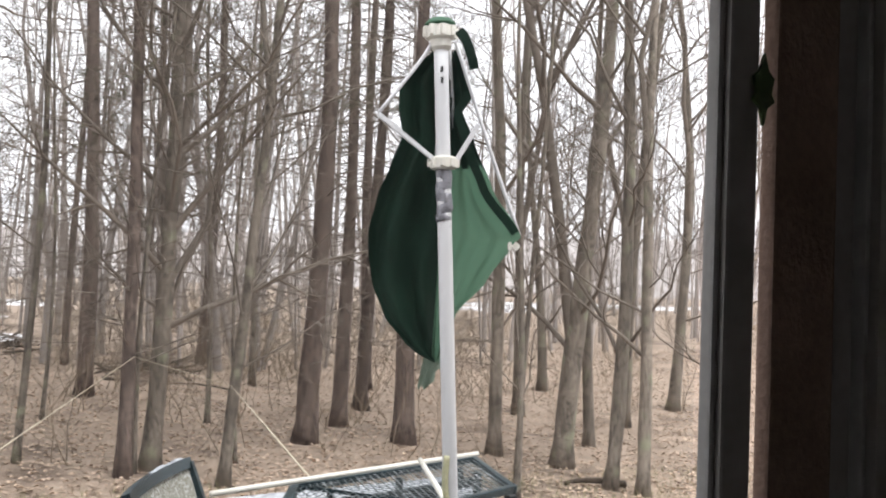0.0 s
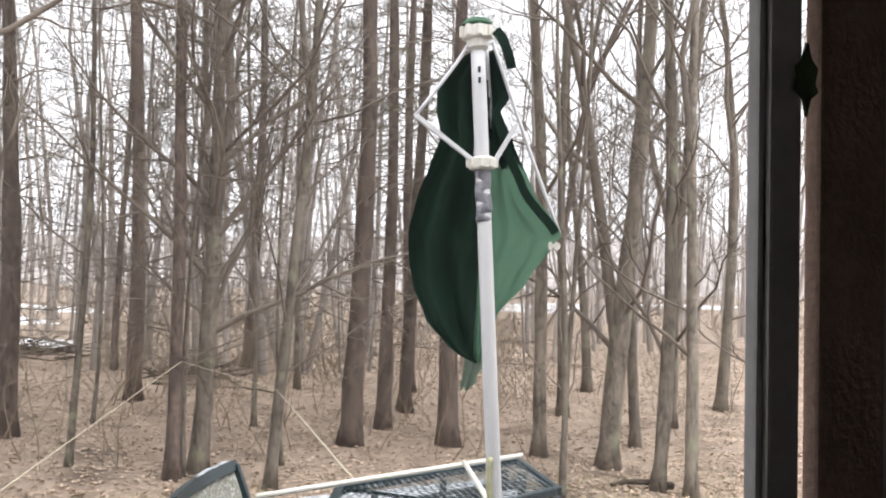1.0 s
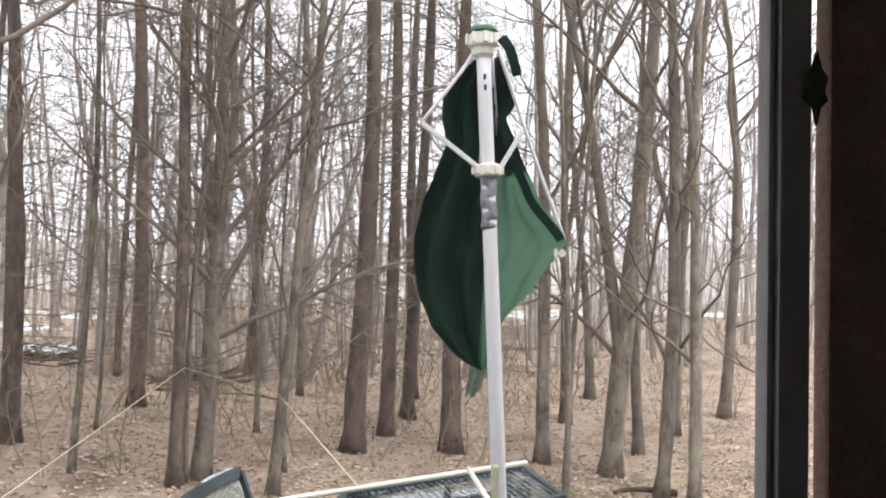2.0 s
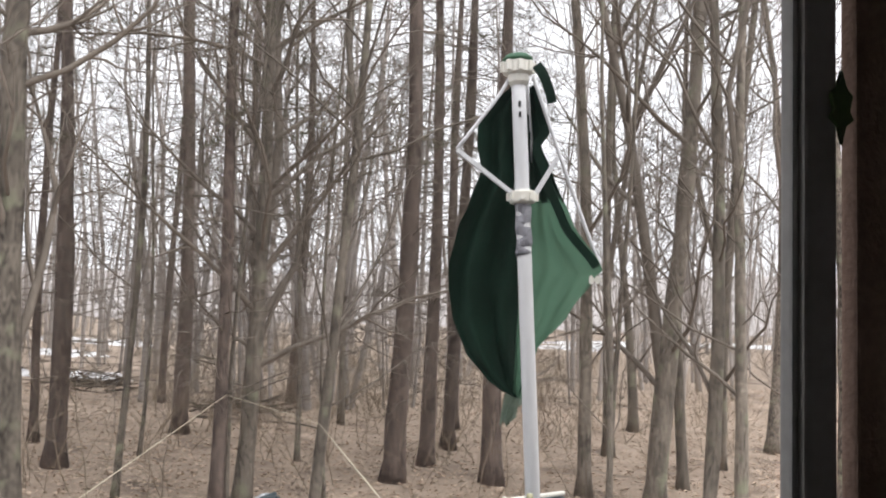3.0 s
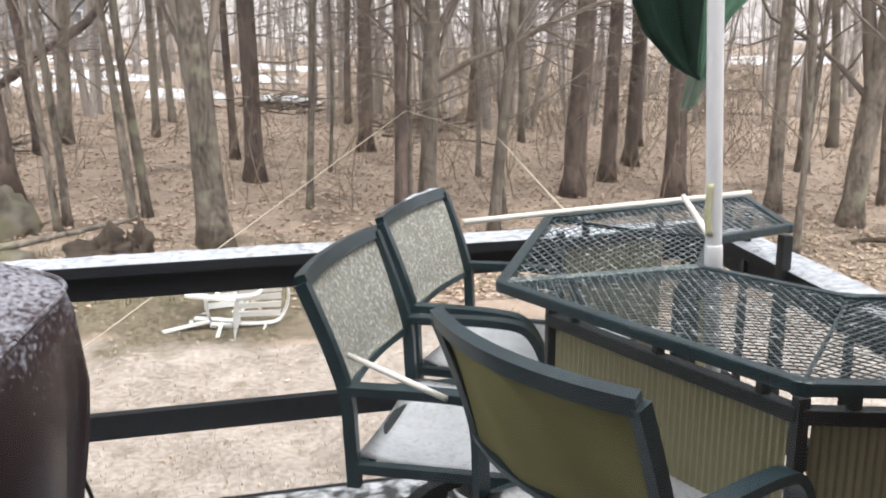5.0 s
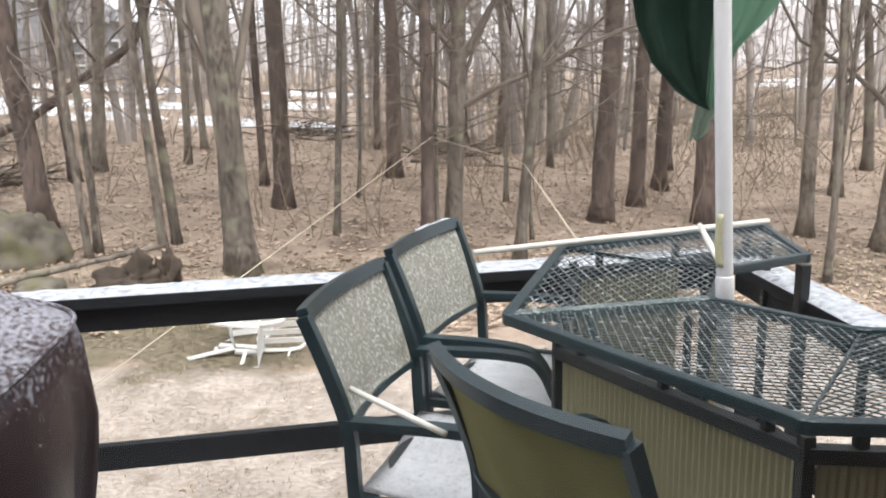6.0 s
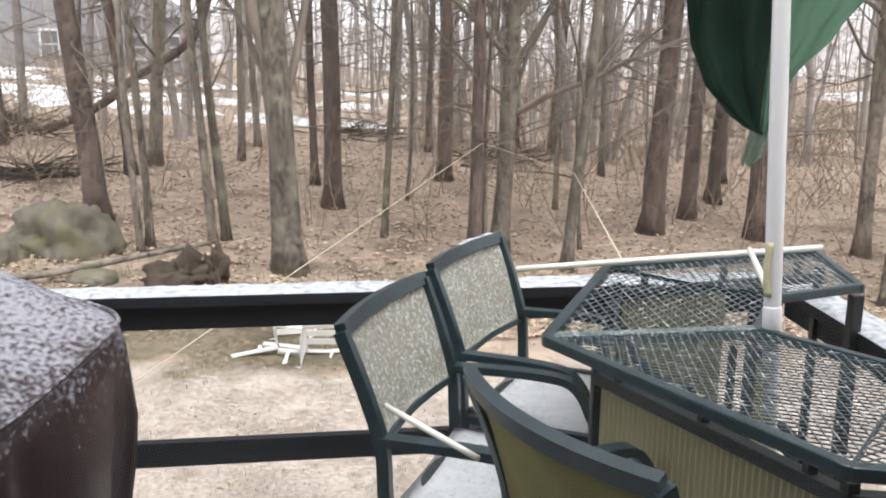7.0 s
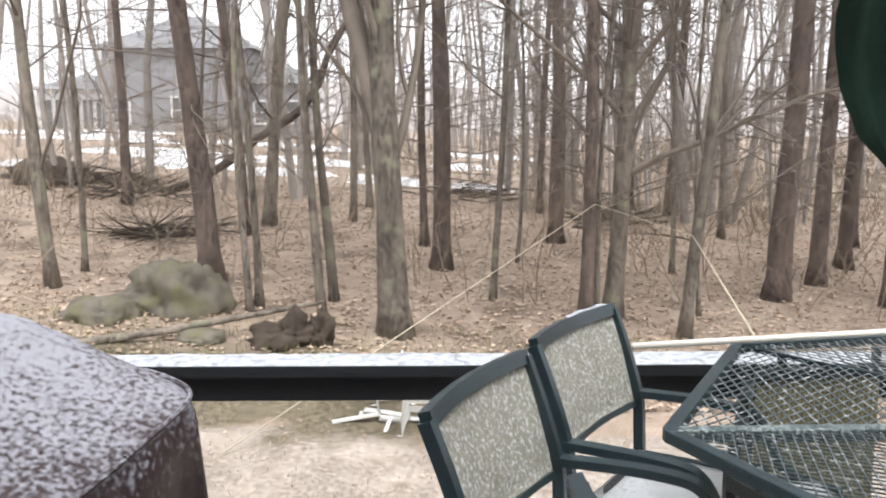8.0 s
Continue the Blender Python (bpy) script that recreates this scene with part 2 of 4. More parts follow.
def glass_mat():
    m = bpy.data.materials.new("door_glass")
    m.use_nodes = True
    n, ln = m.node_tree.nodes, m.node_tree.links
    n.remove(n["Principled BSDF"])
    tr, gl, mx = n.new("ShaderNodeBsdfTransparent"), n.new("ShaderNodeBsdfGlossy"), n.new("ShaderNodeMixShader")
    gl.inputs["Roughness"].default_value = 0.02
    tr.inputs["Color"].default_value = (0.97, 0.98, 0.975, 1)
    mx.inputs[0].default_value = 0.04
    # faint translucent haze added over the pane to lift the dark tones
    veil, mx2 = n.new("ShaderNodeBsdfTranslucent"), n.new("ShaderNodeMixShader")
    veil.inputs["Color"].default_value = (0.9, 0.88, 0.86, 1)
    dn, dr = n.new("ShaderNodeTexNoise"), n.new("ShaderNodeMapRange")
    dn.inputs["Scale"].default_value, dn.inputs["Detail"].default_value = 3.0, 6
    dr.inputs["To Min"].default_value, dr.inputs["To Max"].default_value = 0.001, 0.005
    ln.new(dn.outputs["Fac"], dr.inputs["Value"])
    ln.new(dr.outputs[0], mx2.inputs[0])
    ln.new(tr.outputs[0], mx.inputs[1])
    ln.new(gl.outputs[0], mx.inputs[2])
    ln.new(mx.outputs[0], mx2.inputs[1])
    ln.new(veil.outputs[0], mx2.inputs[2])
    ln.new(mx2.outputs[0], n["Material Output"].inputs["Surface"])
    return m


M_GLASS = glass_mat()


# ---------------------------------------------------------------- mesh helpers
def ground_z(x, y):
    yy = min(max(y, 5.0), 22.0)
    z = -0.38 + 0.035 * (yy - 6) - 0.055 * max(-12.0, min(x, 9.0)) * min(1.0, max(0.0, (y - 3) / 4))
    if y > 24:
        z += max(0.0, -x - 2) * 0.012 * min(1.0, (y - 24) / 20)
    return z


def link(name, bm, material, smooth=False):
    me = bpy.data.meshes.new(name)
    bm.to_mesh(me)
    bm.free()
    me.materials.append(material)
    if smooth:
        me.shade_smooth()
    return new(name, me)


def part(name, bm, material, parent, label="", smooth=False):
    ob = link(name, bm, material, smooth)
    ob.parent = parent
    return tagged(ob, label)


def empty(name, m, label, category, group=""):
    ob = new(name)
    ob.matrix_world = m
    return tagged(ob, label, category, group)


def raw(name, verts, faces, material, smooth=False):
    me = bpy.data.meshes.new(name)
    me.from_pydata(verts, [], faces)
    me.materials.append(material)
    if smooth:
        me.shade_smooth()
    return new(name, me)


def box(bm, c, s, rot=None, bev=0.0):
    """A box of size s centred at c, optionally turned and bevelled, added to bm."""
    r = bmesh.ops.create_cube(bm, size=1.0)
    vs = r["verts"]
    m = Matrix.LocRotScale(c, rot, s) if rot else Matrix.LocRotScale(c, None, s)
    bmesh.ops.transform(bm, matrix=m, verts=vs)
    if bev:
        es = list({e for v in vs for e in v.link_edges})
        bmesh.ops.bevel(bm, geom=es, offset=bev, segments=2, affect="EDGES", profile=0.7)
    return bm


def beam(bm, a, b, w, h, bev=0.004, up=(0, 0, 1)):
    """A bar of section w x h from a to b."""
    a, b = Vector(a), Vector(b)
    d = b - a
    x = d.normalized()
    z = Vector(up)
    y = z.cross(x)
    if y.length < 1e-4:
        y = Vector((0, 1, 0)).cross(x)
    y.normalize()
    z = x.cross(y)
    rot = Matrix((x, y, z)).transposed().to_quaternion()
    return box(bm, (a + b) / 2, (d.length, w, h), rot, bev)


def sweep(pts, radii, sides=8, closed_ends=True):
    """Vertices and faces of a tube along pts."""
    pts = [Vector(p) for p in pts]
    if not hasattr(radii, "__len__"):
        radii = [radii] * len(pts)
    vs, fs = [], []
    ref = Vector((0.31, 0.83, 0.47))
    for i, p in enumerate(pts):
        d = (pts[min(i + 1, len(pts) - 1)] - pts[max(i - 1, 0)]).normalized()
        u = d.cross(ref)
        if u.length < 0.05:
            u = d.cross(Vector((1, 0, 0)))
        u.normalize()
        w = d.cross(u)
        for k in range(sides):
            a = 2 * math.pi * k / sides
            vs.append(p + (u * math.cos(a) + w * math.sin(a)) * radii[i])
    for i in range(len(pts) - 1):
        for k in range(sides):
            k2 = (k + 1) % sides
            fs.append((i * sides + k, i * sides + k2, (i + 1) * sides + k2, (i + 1) * sides + k))
    if closed_ends:
        fs.append(tuple(range(sides - 1, -1, -1)))
        n0 = (len(pts) - 1) * sides
        fs.append(tuple(range(n0, n0 + sides)))
    return vs, fs


def tube(bm, pts, radii, sides=10):
    vs, fs = sweep(pts, radii, sides)
    bv = [bm.verts.new(v) for v in vs]
    for f in fs:
        bm.faces.new([bv[i] for i in f])
    return bm


def smooth_path(pts, n=6):
    """Catmull-Rom through pts."""
    pts = [Vector(p) for p in pts]
    q = [pts[0]] + pts + [pts[-1]]
    out = []
    for i in range(1, len(q) - 2):
        for k in range(n):
            t = k / n
            a, b, c, d = q[i - 1:i + 3]
            out.append(0.5 * ((2 * b) + (c - a) * t + (2 * a - 5 * b + 4 * c - d) * t * t + (3 * b - a - 3 * c + d) * t ** 3))
    out.append(pts[-1])
    return out


def rect_sweep(bm, pts, w, h, side=None):
    """A flat bar of width w and thickness h bent along pts; side: the direction of its width."""
    pts = [Vector(p) for p in pts]
    rows = []
    for i, p in enumerate(pts):
        d = (pts[min(i + 1, len(pts) - 1)] - pts[max(i - 1, 0)]).normalized()
        s = Vector(side) if side else d.cross(Vector((0, 0, 1)))
        s = (s - d * s.dot(d)).normalized()
        u = d.cross(s)
        rows.append([bm.verts.new(p + s * (w / 2) * a + u * (h / 2) * b) for a, b in ((-1, -1), (1, -1), (1, 1), (-1, 1))])
    for r0, r1 in zip(rows, rows[1:]):
        for k in range(4):
            bm.faces.new((r0[k], r0[(k + 1) % 4], r1[(k + 1) % 4], r1[k]))
    bm.faces.new(rows[0][::-1])
    bm.faces.new(rows[-1])
    return bm


# ---------------------------------------------------------------- ground
def build_ground():
    xs = [-400, -200, -100, -60, -40, -28] + [-20 + 0.25 * i for i in range(161)] + [22, 26, 32, 45, 70, 120, 220, 400]
    ys = [-60, -30, -12, -4, 0, 2] + [3 + 0.2 * i for i in range(116)] + [27, 29, 32, 36, 42, 50, 60, 75, 100, 150, 250, 420]
    vs, fs = [], []
    for y in ys:
        for x in xs:
            z = ground_z(x, y)
            if 3 < y < 27 and -20 < x < 21:
                z += 0.05 * noise.noise((x * 0.7, y * 0.7, 1.0)) + 0.025 * noise.noise((x * 2.3, y * 2.3, 4.0))
            vs.append((x, y, z))
    nx = len(xs)
    for j in range(len(ys) - 1):
        for i in range(nx - 1):
            fs.append((j * nx + i, j * nx + i + 1, (j + 1) * nx + i + 1, (j + 1) * nx + i))
    ob = raw("ground", vs, fs, M_GROUND, True)
    ob.data.materials.append(M_SAND)
    for p in ob.data.polygons:
        c = p.center
        edge = 5.9 + 0.5 * noise.noise((c.x * 0.8, 0, 2.0)) + 0.05 * max(0, c.x)
        if c.y < edge:
            p.material_index = 1
    return tagged(ob, "brown leaf-littered ground with a bare sandy yard", "ground", kind="structure")


build_ground()


# ---------------------------------------------------------------- deck and rail
def build_deck():
    deck = empty("deck", pose(0, 0, 0), "dark weathered deck boards dusted with snow", "deck")
    deck["kind"] = "structure"
    y = 0.62
    bw = 0.138
    base = None
    while y + bw < 3.14:
        if base is None:
            bm = bmesh.new()
            box(bm, (0, 0, -0.014), (4.3, bw, 0.028), bev=0.004)
            base = part("board", bm, M_DECK, deck)
            base.location = (-0.4, y + bw / 2, 0)
        else:
            o = base.copy()
            scene.collection.objects.link(o)
            o.location = (-0.4, y + bw / 2, 0)
        y += bw + 0.006
    bm = bmesh.new()
    box(bm, (-0.4, 3.125, -0.11), (4.3, 0.038, 0.16), bev=0.004)
    part("rim_board", bm, M_RAIL, deck)
    bm = bmesh.new()
    for x in (-2.3, -0.4, 1.5):
        for yy in (0.9, 3.05):
            z0 = ground_z(x, yy) - 0.1
            box(bm, (x, yy, (z0 - 0.03) / 2), (0.09, 0.09, -z0 - 0.03))
    part("footing_posts", bm, M_RAIL, deck)
    return deck


build_deck()


def snow_strip(name, a, b, w, z, parent, seed):
    """A thin uneven layer of snow lying along a board."""
    rnd = random.Random(seed)
    a, b = Vector((*a, z)), Vector((*b, z))
    d = (b - a)
    n = int(d.length / 0.02)
    s = Vector((-d.y, d.x, 0)).normalized()
    vs, fs = [], []
    m = 8
    for i in range(n + 1):
        p = a + d * (i / n)
        for k in range(m + 1):
            f = k / m - 0.5
            edge = 1 - abs(f * 2) ** 6
            h = (0.006 + 0.006 * noise.noise((i * 0.13, k * 0.5, seed)) + rnd.uniform(0, 0.004)) * edge
            jig = 1 + (0.02 * noise.noise((i * 0.3, k, seed + 5.0)) if k in (0, m) else 0)
            vs.append(p + s * (f * w * jig) + Vector((0, 0, h)))
    for i in range(n):
        for k in range(m):
            fs.append((i * (m + 1) + k, i * (m + 1) + k + 1, (i + 1) * (m + 1) + k + 1, (i + 1) * (m + 1) + k))
    ob = raw(name, vs, fs, M_SNOW, True)
    ob.parent = parent
    return ob


def build_rail(name, a, b, posts):
    """Flat cap with snow on it, a board on edge beneath, a lower board, and posts; a and b are the cap's centre line ends."""
    ob = empty(name, pose(0, 0, 0), "dark painted wooden deck railing with snow on its flat cap", "railing")
    ob["kind"] = "structure"
    A, B = Vector((*a, 0)), Vector((*b, 0))
    z = lambda p, h: (p.x, p.y, h)
    bm = bmesh.new()
    beam(bm, z(A, 0.886), z(B, 0.886), 0.15, 0.038, 0.005)
    part("cap", bm, M_RAIL, ob)
    bm = bmesh.new()
    beam(bm, z(A, 0.82), z(B, 0.82), 0.038, 0.092, 0.004)
    part("top_board", bm, M_RAIL, ob)
    bm = bmesh.new()
    beam(bm, z(A, 0.31), z(B, 0.31), 0.038, 0.092, 0.004)
    part("lower_board", bm, M_RAIL, ob)
    snow_strip("snow_layer", a, b, 0.145, 0.906, ob, 3)
    for f in posts:
        p = A.lerp(B, f)
        bm = bmesh.new()
        beam(bm, (p.x, p.y, -0.2), (p.x, p.y, 0.866), 0.085, 0.085, 0.004)
        part("post", bm, M_RAIL, ob)
    return ob


build_rail("railing_back", (-2.5, 3.12), (1.8, 3.12), (0.02, 0.985))
build_rail("railing_side", (1.79, 3.04), (1.58, 0.75), (0.97,))


# ---------------------------------------------------------------- house wall with the glass door the camera looks through
def build_house_wall():
    w = empty("wall_house", pose(0, 0, 0), "dark inner wall of the room beside the glass door", "wall")
    w["kind"] = "structure"
    bm = bmesh.new()
    box(bm, (2.34, 0.57, 1.2), (3.1, 0.13, 2.8))
    part("wall_panel", bm, M_CURTAIN, w)
    bm = bmesh.new()
    box(bm, (-2.6, 0.57, 1.2), (2.4, 0.13, 2.8))
    part("wall_panel", bm, M_CURTAIN, w)
    bm = bmesh.new()
    box(bm, (-0.3, 0.57, 2.4), (2.2, 0.13, 0.4))
    part("lintel", bm, M_CURTAIN, w)
    # unseen room, its walls kept pale to bounce light onto the door frame
    r = empty("room", pose(0, 0, 0), "dim plain room behind the camera", "room")
    r["kind"] = "structure"
    for nm, c, s in (("floor", (0, -1.5, 0.05), (8, 4.2, 0.1)), ("ceiling", (0, -1.5, 2.65), (8, 4.2, 0.1)),
                     ("wall_back", (0, -3.6, 1.35), (8, 0.1, 2.6)), ("wall_left", (-3.9, -1.5, 1.35), (0.1, 4.1, 2.6)),
                     ("wall_right", (3.9, -1.5, 1.35), (0.1, 4.1, 2.6))):
        bm = bmesh.new()
        box(bm, c, s)
        part(nm, bm, M_ROOM, r)
    door = empty("door_glass", pose(0, 0, 0), "sliding glass door with dark bronze frame", "door")
    door["kind"] = "structure"
    for nm, c, s, mt in (("stile", (0.566, 0.54, 1.15), (0.044, 0.02, 2.1), M_BRONZE),
                         ("weatherstrip", (0.539, 0.544, 1.15), (0.009, 0.016, 2.1), M_STRIPE),
                         ("stile", (-1.35, 0.54, 1.15), (0.06, 0.05, 2.1), M_BRONZE),
                         ("jamb", (0.667, 0.54, 1.15), (0.102, 0.02, 2.1), M_CURTAIN),
                         ("jamb", (0.739, 0.546, 1.15), (0.04, 0.02, 2.1), M_BRONZE),
                         ("jamb_trim", (0.764, 0.532, 1.15), (0.009, 0.02, 2.1), M_STRIPE),
                         ("jamb", (0.785, 0.526, 1.15), (0.03, 0.03, 2.1), M_BRONZE),
                         ("top_rail", (-0.3, 0.54, 2.21), (2.15, 0.05, 0.06), M_BRONZE),
                         ("bottom_rail", (-0.3, 0.54, 0.13), (2.15, 0.05, 0.08), M_BRONZE)):
        bm = bmesh.new()
        box(bm, c, s, bev=0.004)
        part(nm, bm, mt, door)
    bm = bmesh.new()
    box(bm, (-0.394, 0.556, 1.18), (1.85, 0.004, 2.0))
    g = part("pane", bm, M_GLASS, door)
    g.visible_shadow = False


build_house_wall()


# ---------------------------------------------------------------- trees
def branch_tubes(rnd, start, direction, length, radius, depth, vs, fs, up=0.25, twist=0.25, sides=(5, 4, 3, 3), kids=(7, 5, 3)):
    """A limb that bends and forks, appended to vs and fs."""
    n = 6 if depth < 2 else 4
    pts, rad = [Vector(start)], [radius]
    d = Vector(direction).normalized()
    for i in range(n):
        d = (d + Vector((rnd.gauss(0, twist), rnd.gauss(0, twist), rnd.gauss(0, twist * 0.7) + up * 0.25))).normalized()
        pts.append(pts[-1] + d * (length / n))
        rad.append(max(0.0026, radius * (1 - 0.82 * (i + 1) / n)))
    o = len(vs)
    v, f = sweep(pts, rad, sides[min(depth, 3)], False)
    vs.extend(v)
    fs.extend(tuple(k + o for k in q) for q in f)
    if depth < len(kids):
        for k in range(kids[depth]):
            i = rnd.uniform(0.2, 0.98) * n
            j = int(i)
            p = pts[j].lerp(pts[min(j + 1, n)], i - j)
            dd = (pts[min(j + 1, n)] - pts[j]).normalized()
            side = Vector((rnd.gauss(0, 1), rnd.gauss(0, 1), rnd.gauss(0, 0.6)))
            side = (side - dd * side.dot(dd)).normalized()
            branch_tubes(rnd, p, dd * 0.75 + side * rnd.uniform(0.5, 1.1), length * rnd.uniform(0.3, 0.6) * (1 - 0.4 * i / n),
                         max(0.003, rad[j] * 0.6), depth + 1, vs, fs, up, twist, sides, kids)


def build_tree(x, y, r, height=11.0, lean=(0.0, 0.0), pine=False, limbs=10, low=1.4, fork=0.0, seed=0, label="", bend=0.12, kids=(7, 5, 3), fork_dir=0.0, stout=()):
    rnd = random.Random(seed)
    z0 = ground_z(x, y) - 0.06
    tree = empty("pine_tree" if pine else "tree", pose(x, y, z0), label or ("tall straight pine with rough brown bark" if pine else "bare grey-barked hardwood tree"), "tree",
                 "woods behind the yard")
    pts, rad = [], []
    n = 16
    ph, ph2 = rnd.uniform(0, 6), rnd.uniform(0, 6)
    for i in range(n + 1):
        t = i / n
        h = height * t ** 1.25
        wob = bend * (0.3 + t)
        pts.append(Vector((lean[0] * h + wob * (math.sin(ph + 5 * t) - math.sin(ph)), lean[1] * h + wob * (math.sin(ph2 + 4 * t) - math.sin(ph2)), h)))
        flare = 1 + 0.38 * math.exp(-h / 0.11)
        rad.append(max(0.012, r * (1 - 0.7 * t) * flare))
    sides = 14 if r > 0.08 else 8
    vs, fs = sweep(pts, rad, sides)
    vs = [v + Vector((noise.noise((v.x * 6 + x, v.y * 6 + y, v.z * 1.5)), noise.noise((v.x * 6 + 9, v.y * 6, v.z * 1.5 + x)), 0)) * r * 0.26 for v in vs]
    trunk = raw("trunk", vs, fs, M_PINE if pine else M_BARK, True)
    trunk.parent = tree
    bv, bf = [], []
    tufts = []
    if fork:
        i = next(k for k in range(n) if pts[k].z > fork)
        a = rnd.uniform(0, 6.28)
        fd = (fork_dir, 0.02, 1) if fork_dir else (math.cos(a) * 0.22, math.sin(a) * 0.22, 1)
        branch_tubes(rnd, pts[i], fd, height - fork, rad[i] * 0.72, 0, bv, bf, 0.5, 0.14, (8, 4, 3, 3), (12, 5, 3))
    mid = min(height * 0.8, 2.0 + 0.45 * math.hypot(x, y))
    for k in range(limbs):
        f = (k + rnd.random()) / limbs
        h = low + (mid - low) * f / 0.8 if f < 0.8 else mid + (height * 0.95 - mid) * (f - 0.8) / 0.2
        i = max(j for j in range(n) if pts[j].z <= h)
        f = (h - pts[i].z) / (pts[i + 1].z - pts[i].z)
        p = pts[i].lerp(pts[i + 1], f)
        a = rnd.uniform(0, 6.28)
        rr = rad[i] * (1 - f) + rad[i + 1] * f
        if pine:
            d, ln_, br = (math.cos(a), math.sin(a), rnd.uniform(-0.25, 0.35)), rnd.uniform(0.5, 2.9), rnd.uniform(0.006, 0.014)
            branch_tubes(rnd, p, d, ln_, min(br, rr * 0.5), 1, bv, bf, -0.05, 0.16, (5, 4, 3, 3), kids)
            if h > 3.6 and rnd.random() < 0.8:
                tufts.append((p, Vector(d), ln_))
        else:
            d, ln_ = (math.cos(a), math.sin(a), rnd.uniform(0.35, 1.15)), rnd.uniform(0.2, 0.36) * height * (1 - 0.5 * h / height)
            branch_tubes(rnd, p, d, ln_, rr * rnd.uniform(0.14, 0.4 if not stout else 0.52), 0 if r > 0.07 else 1, bv, bf, 0.3, 0.2, (6, 4, 3, 3), kids)
    for h, az, rise, ln_, br in stout:
        i = max(j for j in range(n) if pts[j].z <= h)
        branch_tubes(rnd, pts[i].lerp(pts[i + 1], (h - pts[i].z) / (pts[i + 1].z - pts[i].z)), (math.cos(az), math.sin(az), rise), ln_, br, 0, bv, bf, 0.25, 0.12, (8, 5, 4, 3), (8, 5, 3))
    if bv:
        crown = raw("crown", bv, bf, M_TWIG, True)
        crown.parent = tree
    if tufts:
        nv, nf = [], []
        for p, d, ln_ in tufts:
            for q in range(15):
                c = p + d * ln_ * rnd.uniform(0.45, 1.0) + Vector((rnd.gauss(0, 0.12), rnd.gauss(0, 0.12), rnd.gauss(0, 0.08)))
                for e in range(9):
                    w = Vector((rnd.gauss(0, 1), rnd.gauss(0, 1), rnd.gauss(0.4, 0.8))).normalized() * rnd.uniform(0.06, 0.11)
                    s = w.cross(Vector((rnd.random(), rnd.random(), rnd.random()))).normalized() * 0.0022
                    o = len(nv)
                    nv += [c - s, c + s, c + w]
                    nf.append((o, o + 1, o + 2))
        nd = raw("needles", nv, nf, M_NEEDLE)
        nd.parent = tree
    return tree


PINES = [  # x, y, radius, lean
    (0.26, 11.43, 0.125, 0.0), (0.04, 13.0, 0.067, 0.0), (2.05, 13.86, 0.126, 0.0), (4.21, 10.6, 0.147, 0.0), (5.13, 11.6, 0.115, 0.0),
    (6.13, 12.98, 0.12, 0.0), (5.6, 10.5, 0.14, 0.0), (-2.33, 10.2, 0.13, -0.06), (-2.54, 13.14, 0.085, -0.08), (4.17, 18.3, 0.13, 0.0),
    (4.93, 17.97, 0.12, 0.0), (2.19, 17.0, 0.07, 0.0), (7.2, 15.0, 0.12, 0.0), (-4.97, 15.32, 0.085, -0.04), (1.69, 9.10, 0.075, 0.025),
]
for k, (x, y, r, ln_) in enumerate(PINES):
    build_tree(x, y, r, 11 + (k % 3), (ln_, 0), True, 64, 1.0, seed=100 + k, kids=(7, 6, 3))
FORK_DIR = {0: -0.13, 2: -0.1, 5: 0.12}
STOUT = [  # height, azimuth, rise, length, radius of the thick limbs on the forked tree
    (1.95, 0.1, 1.1, 2.6, 0.042), (2.5, -0.2, 1.3, 2.4, 0.036), (2.1, 3.3, 1.0, 2.6, 0.034), (1.7, 2.9, 0.5, 2.0, 0.02), (2.9, 3.0, 0.8, 2.4, 0.03), (3.3, 0.3, 1.0, 2.4, 0.032),
    (1.5, 0.5, 0.3, 1.6, 0.014), (3.8, 2.6, 0.9, 2.6, 0.03),
]
HARDWOODS = [  # x, y, radius, lean, fork height
    (-0.2, 8.33, 0.147, 0.0, 1.7), (2.01, 9.37, 0.1, 0.02, 2.2), (7.16, 9.07, 0.14, 0.06, 1.2), (6.95, 7.88, 0.09, 0.08, 0), (8.42, 10.01, 0.086, 0.05, 0),
    (7.19, 7.59, 0.085, 0.08, 3.5), (6.6, 9.8, 0.1, -0.08, 0), (8.98, 12.58, 0.1, 0.02, 3.0), (11.0, 14.57, 0.106, 0.02, 0),
    (-2.37, 14.03, 0.11, 0.1, 2.5), (5.08, 15.25, 0.06, 0.02, 0), (-3.82, 9.5, 0.07, -0.05, 0), (-1.0, 16.87, 0.068, 0.0, 0), (-1.17, 15.1, 0.068, 0.02, 0),
    (10.2, 11.2, 0.1, 0.03, 2.5), (9.6, 8.3, 0.09, 0.03, 0), (12.2, 12.1, 0.12, 0.0, 3), (2.56, 8.64, 0.066, 0.045, 3.4),
]
for k, (x, y, r, ln_, fk) in enumerate(HARDWOODS):
    build_tree(x, y, r, 10 + (k % 4), (ln_, 0), False, (28 if k == 1 else 18) if x < 6 else 12, 1.2, fk, seed=(251 if k == 0 else 200 + k), bend=0.12 if x < 6 else 0.22, kids=(7, 5, 3), fork_dir=FORK_DIR.get(k, 0.0), stout=STOUT if k == 1 else ())
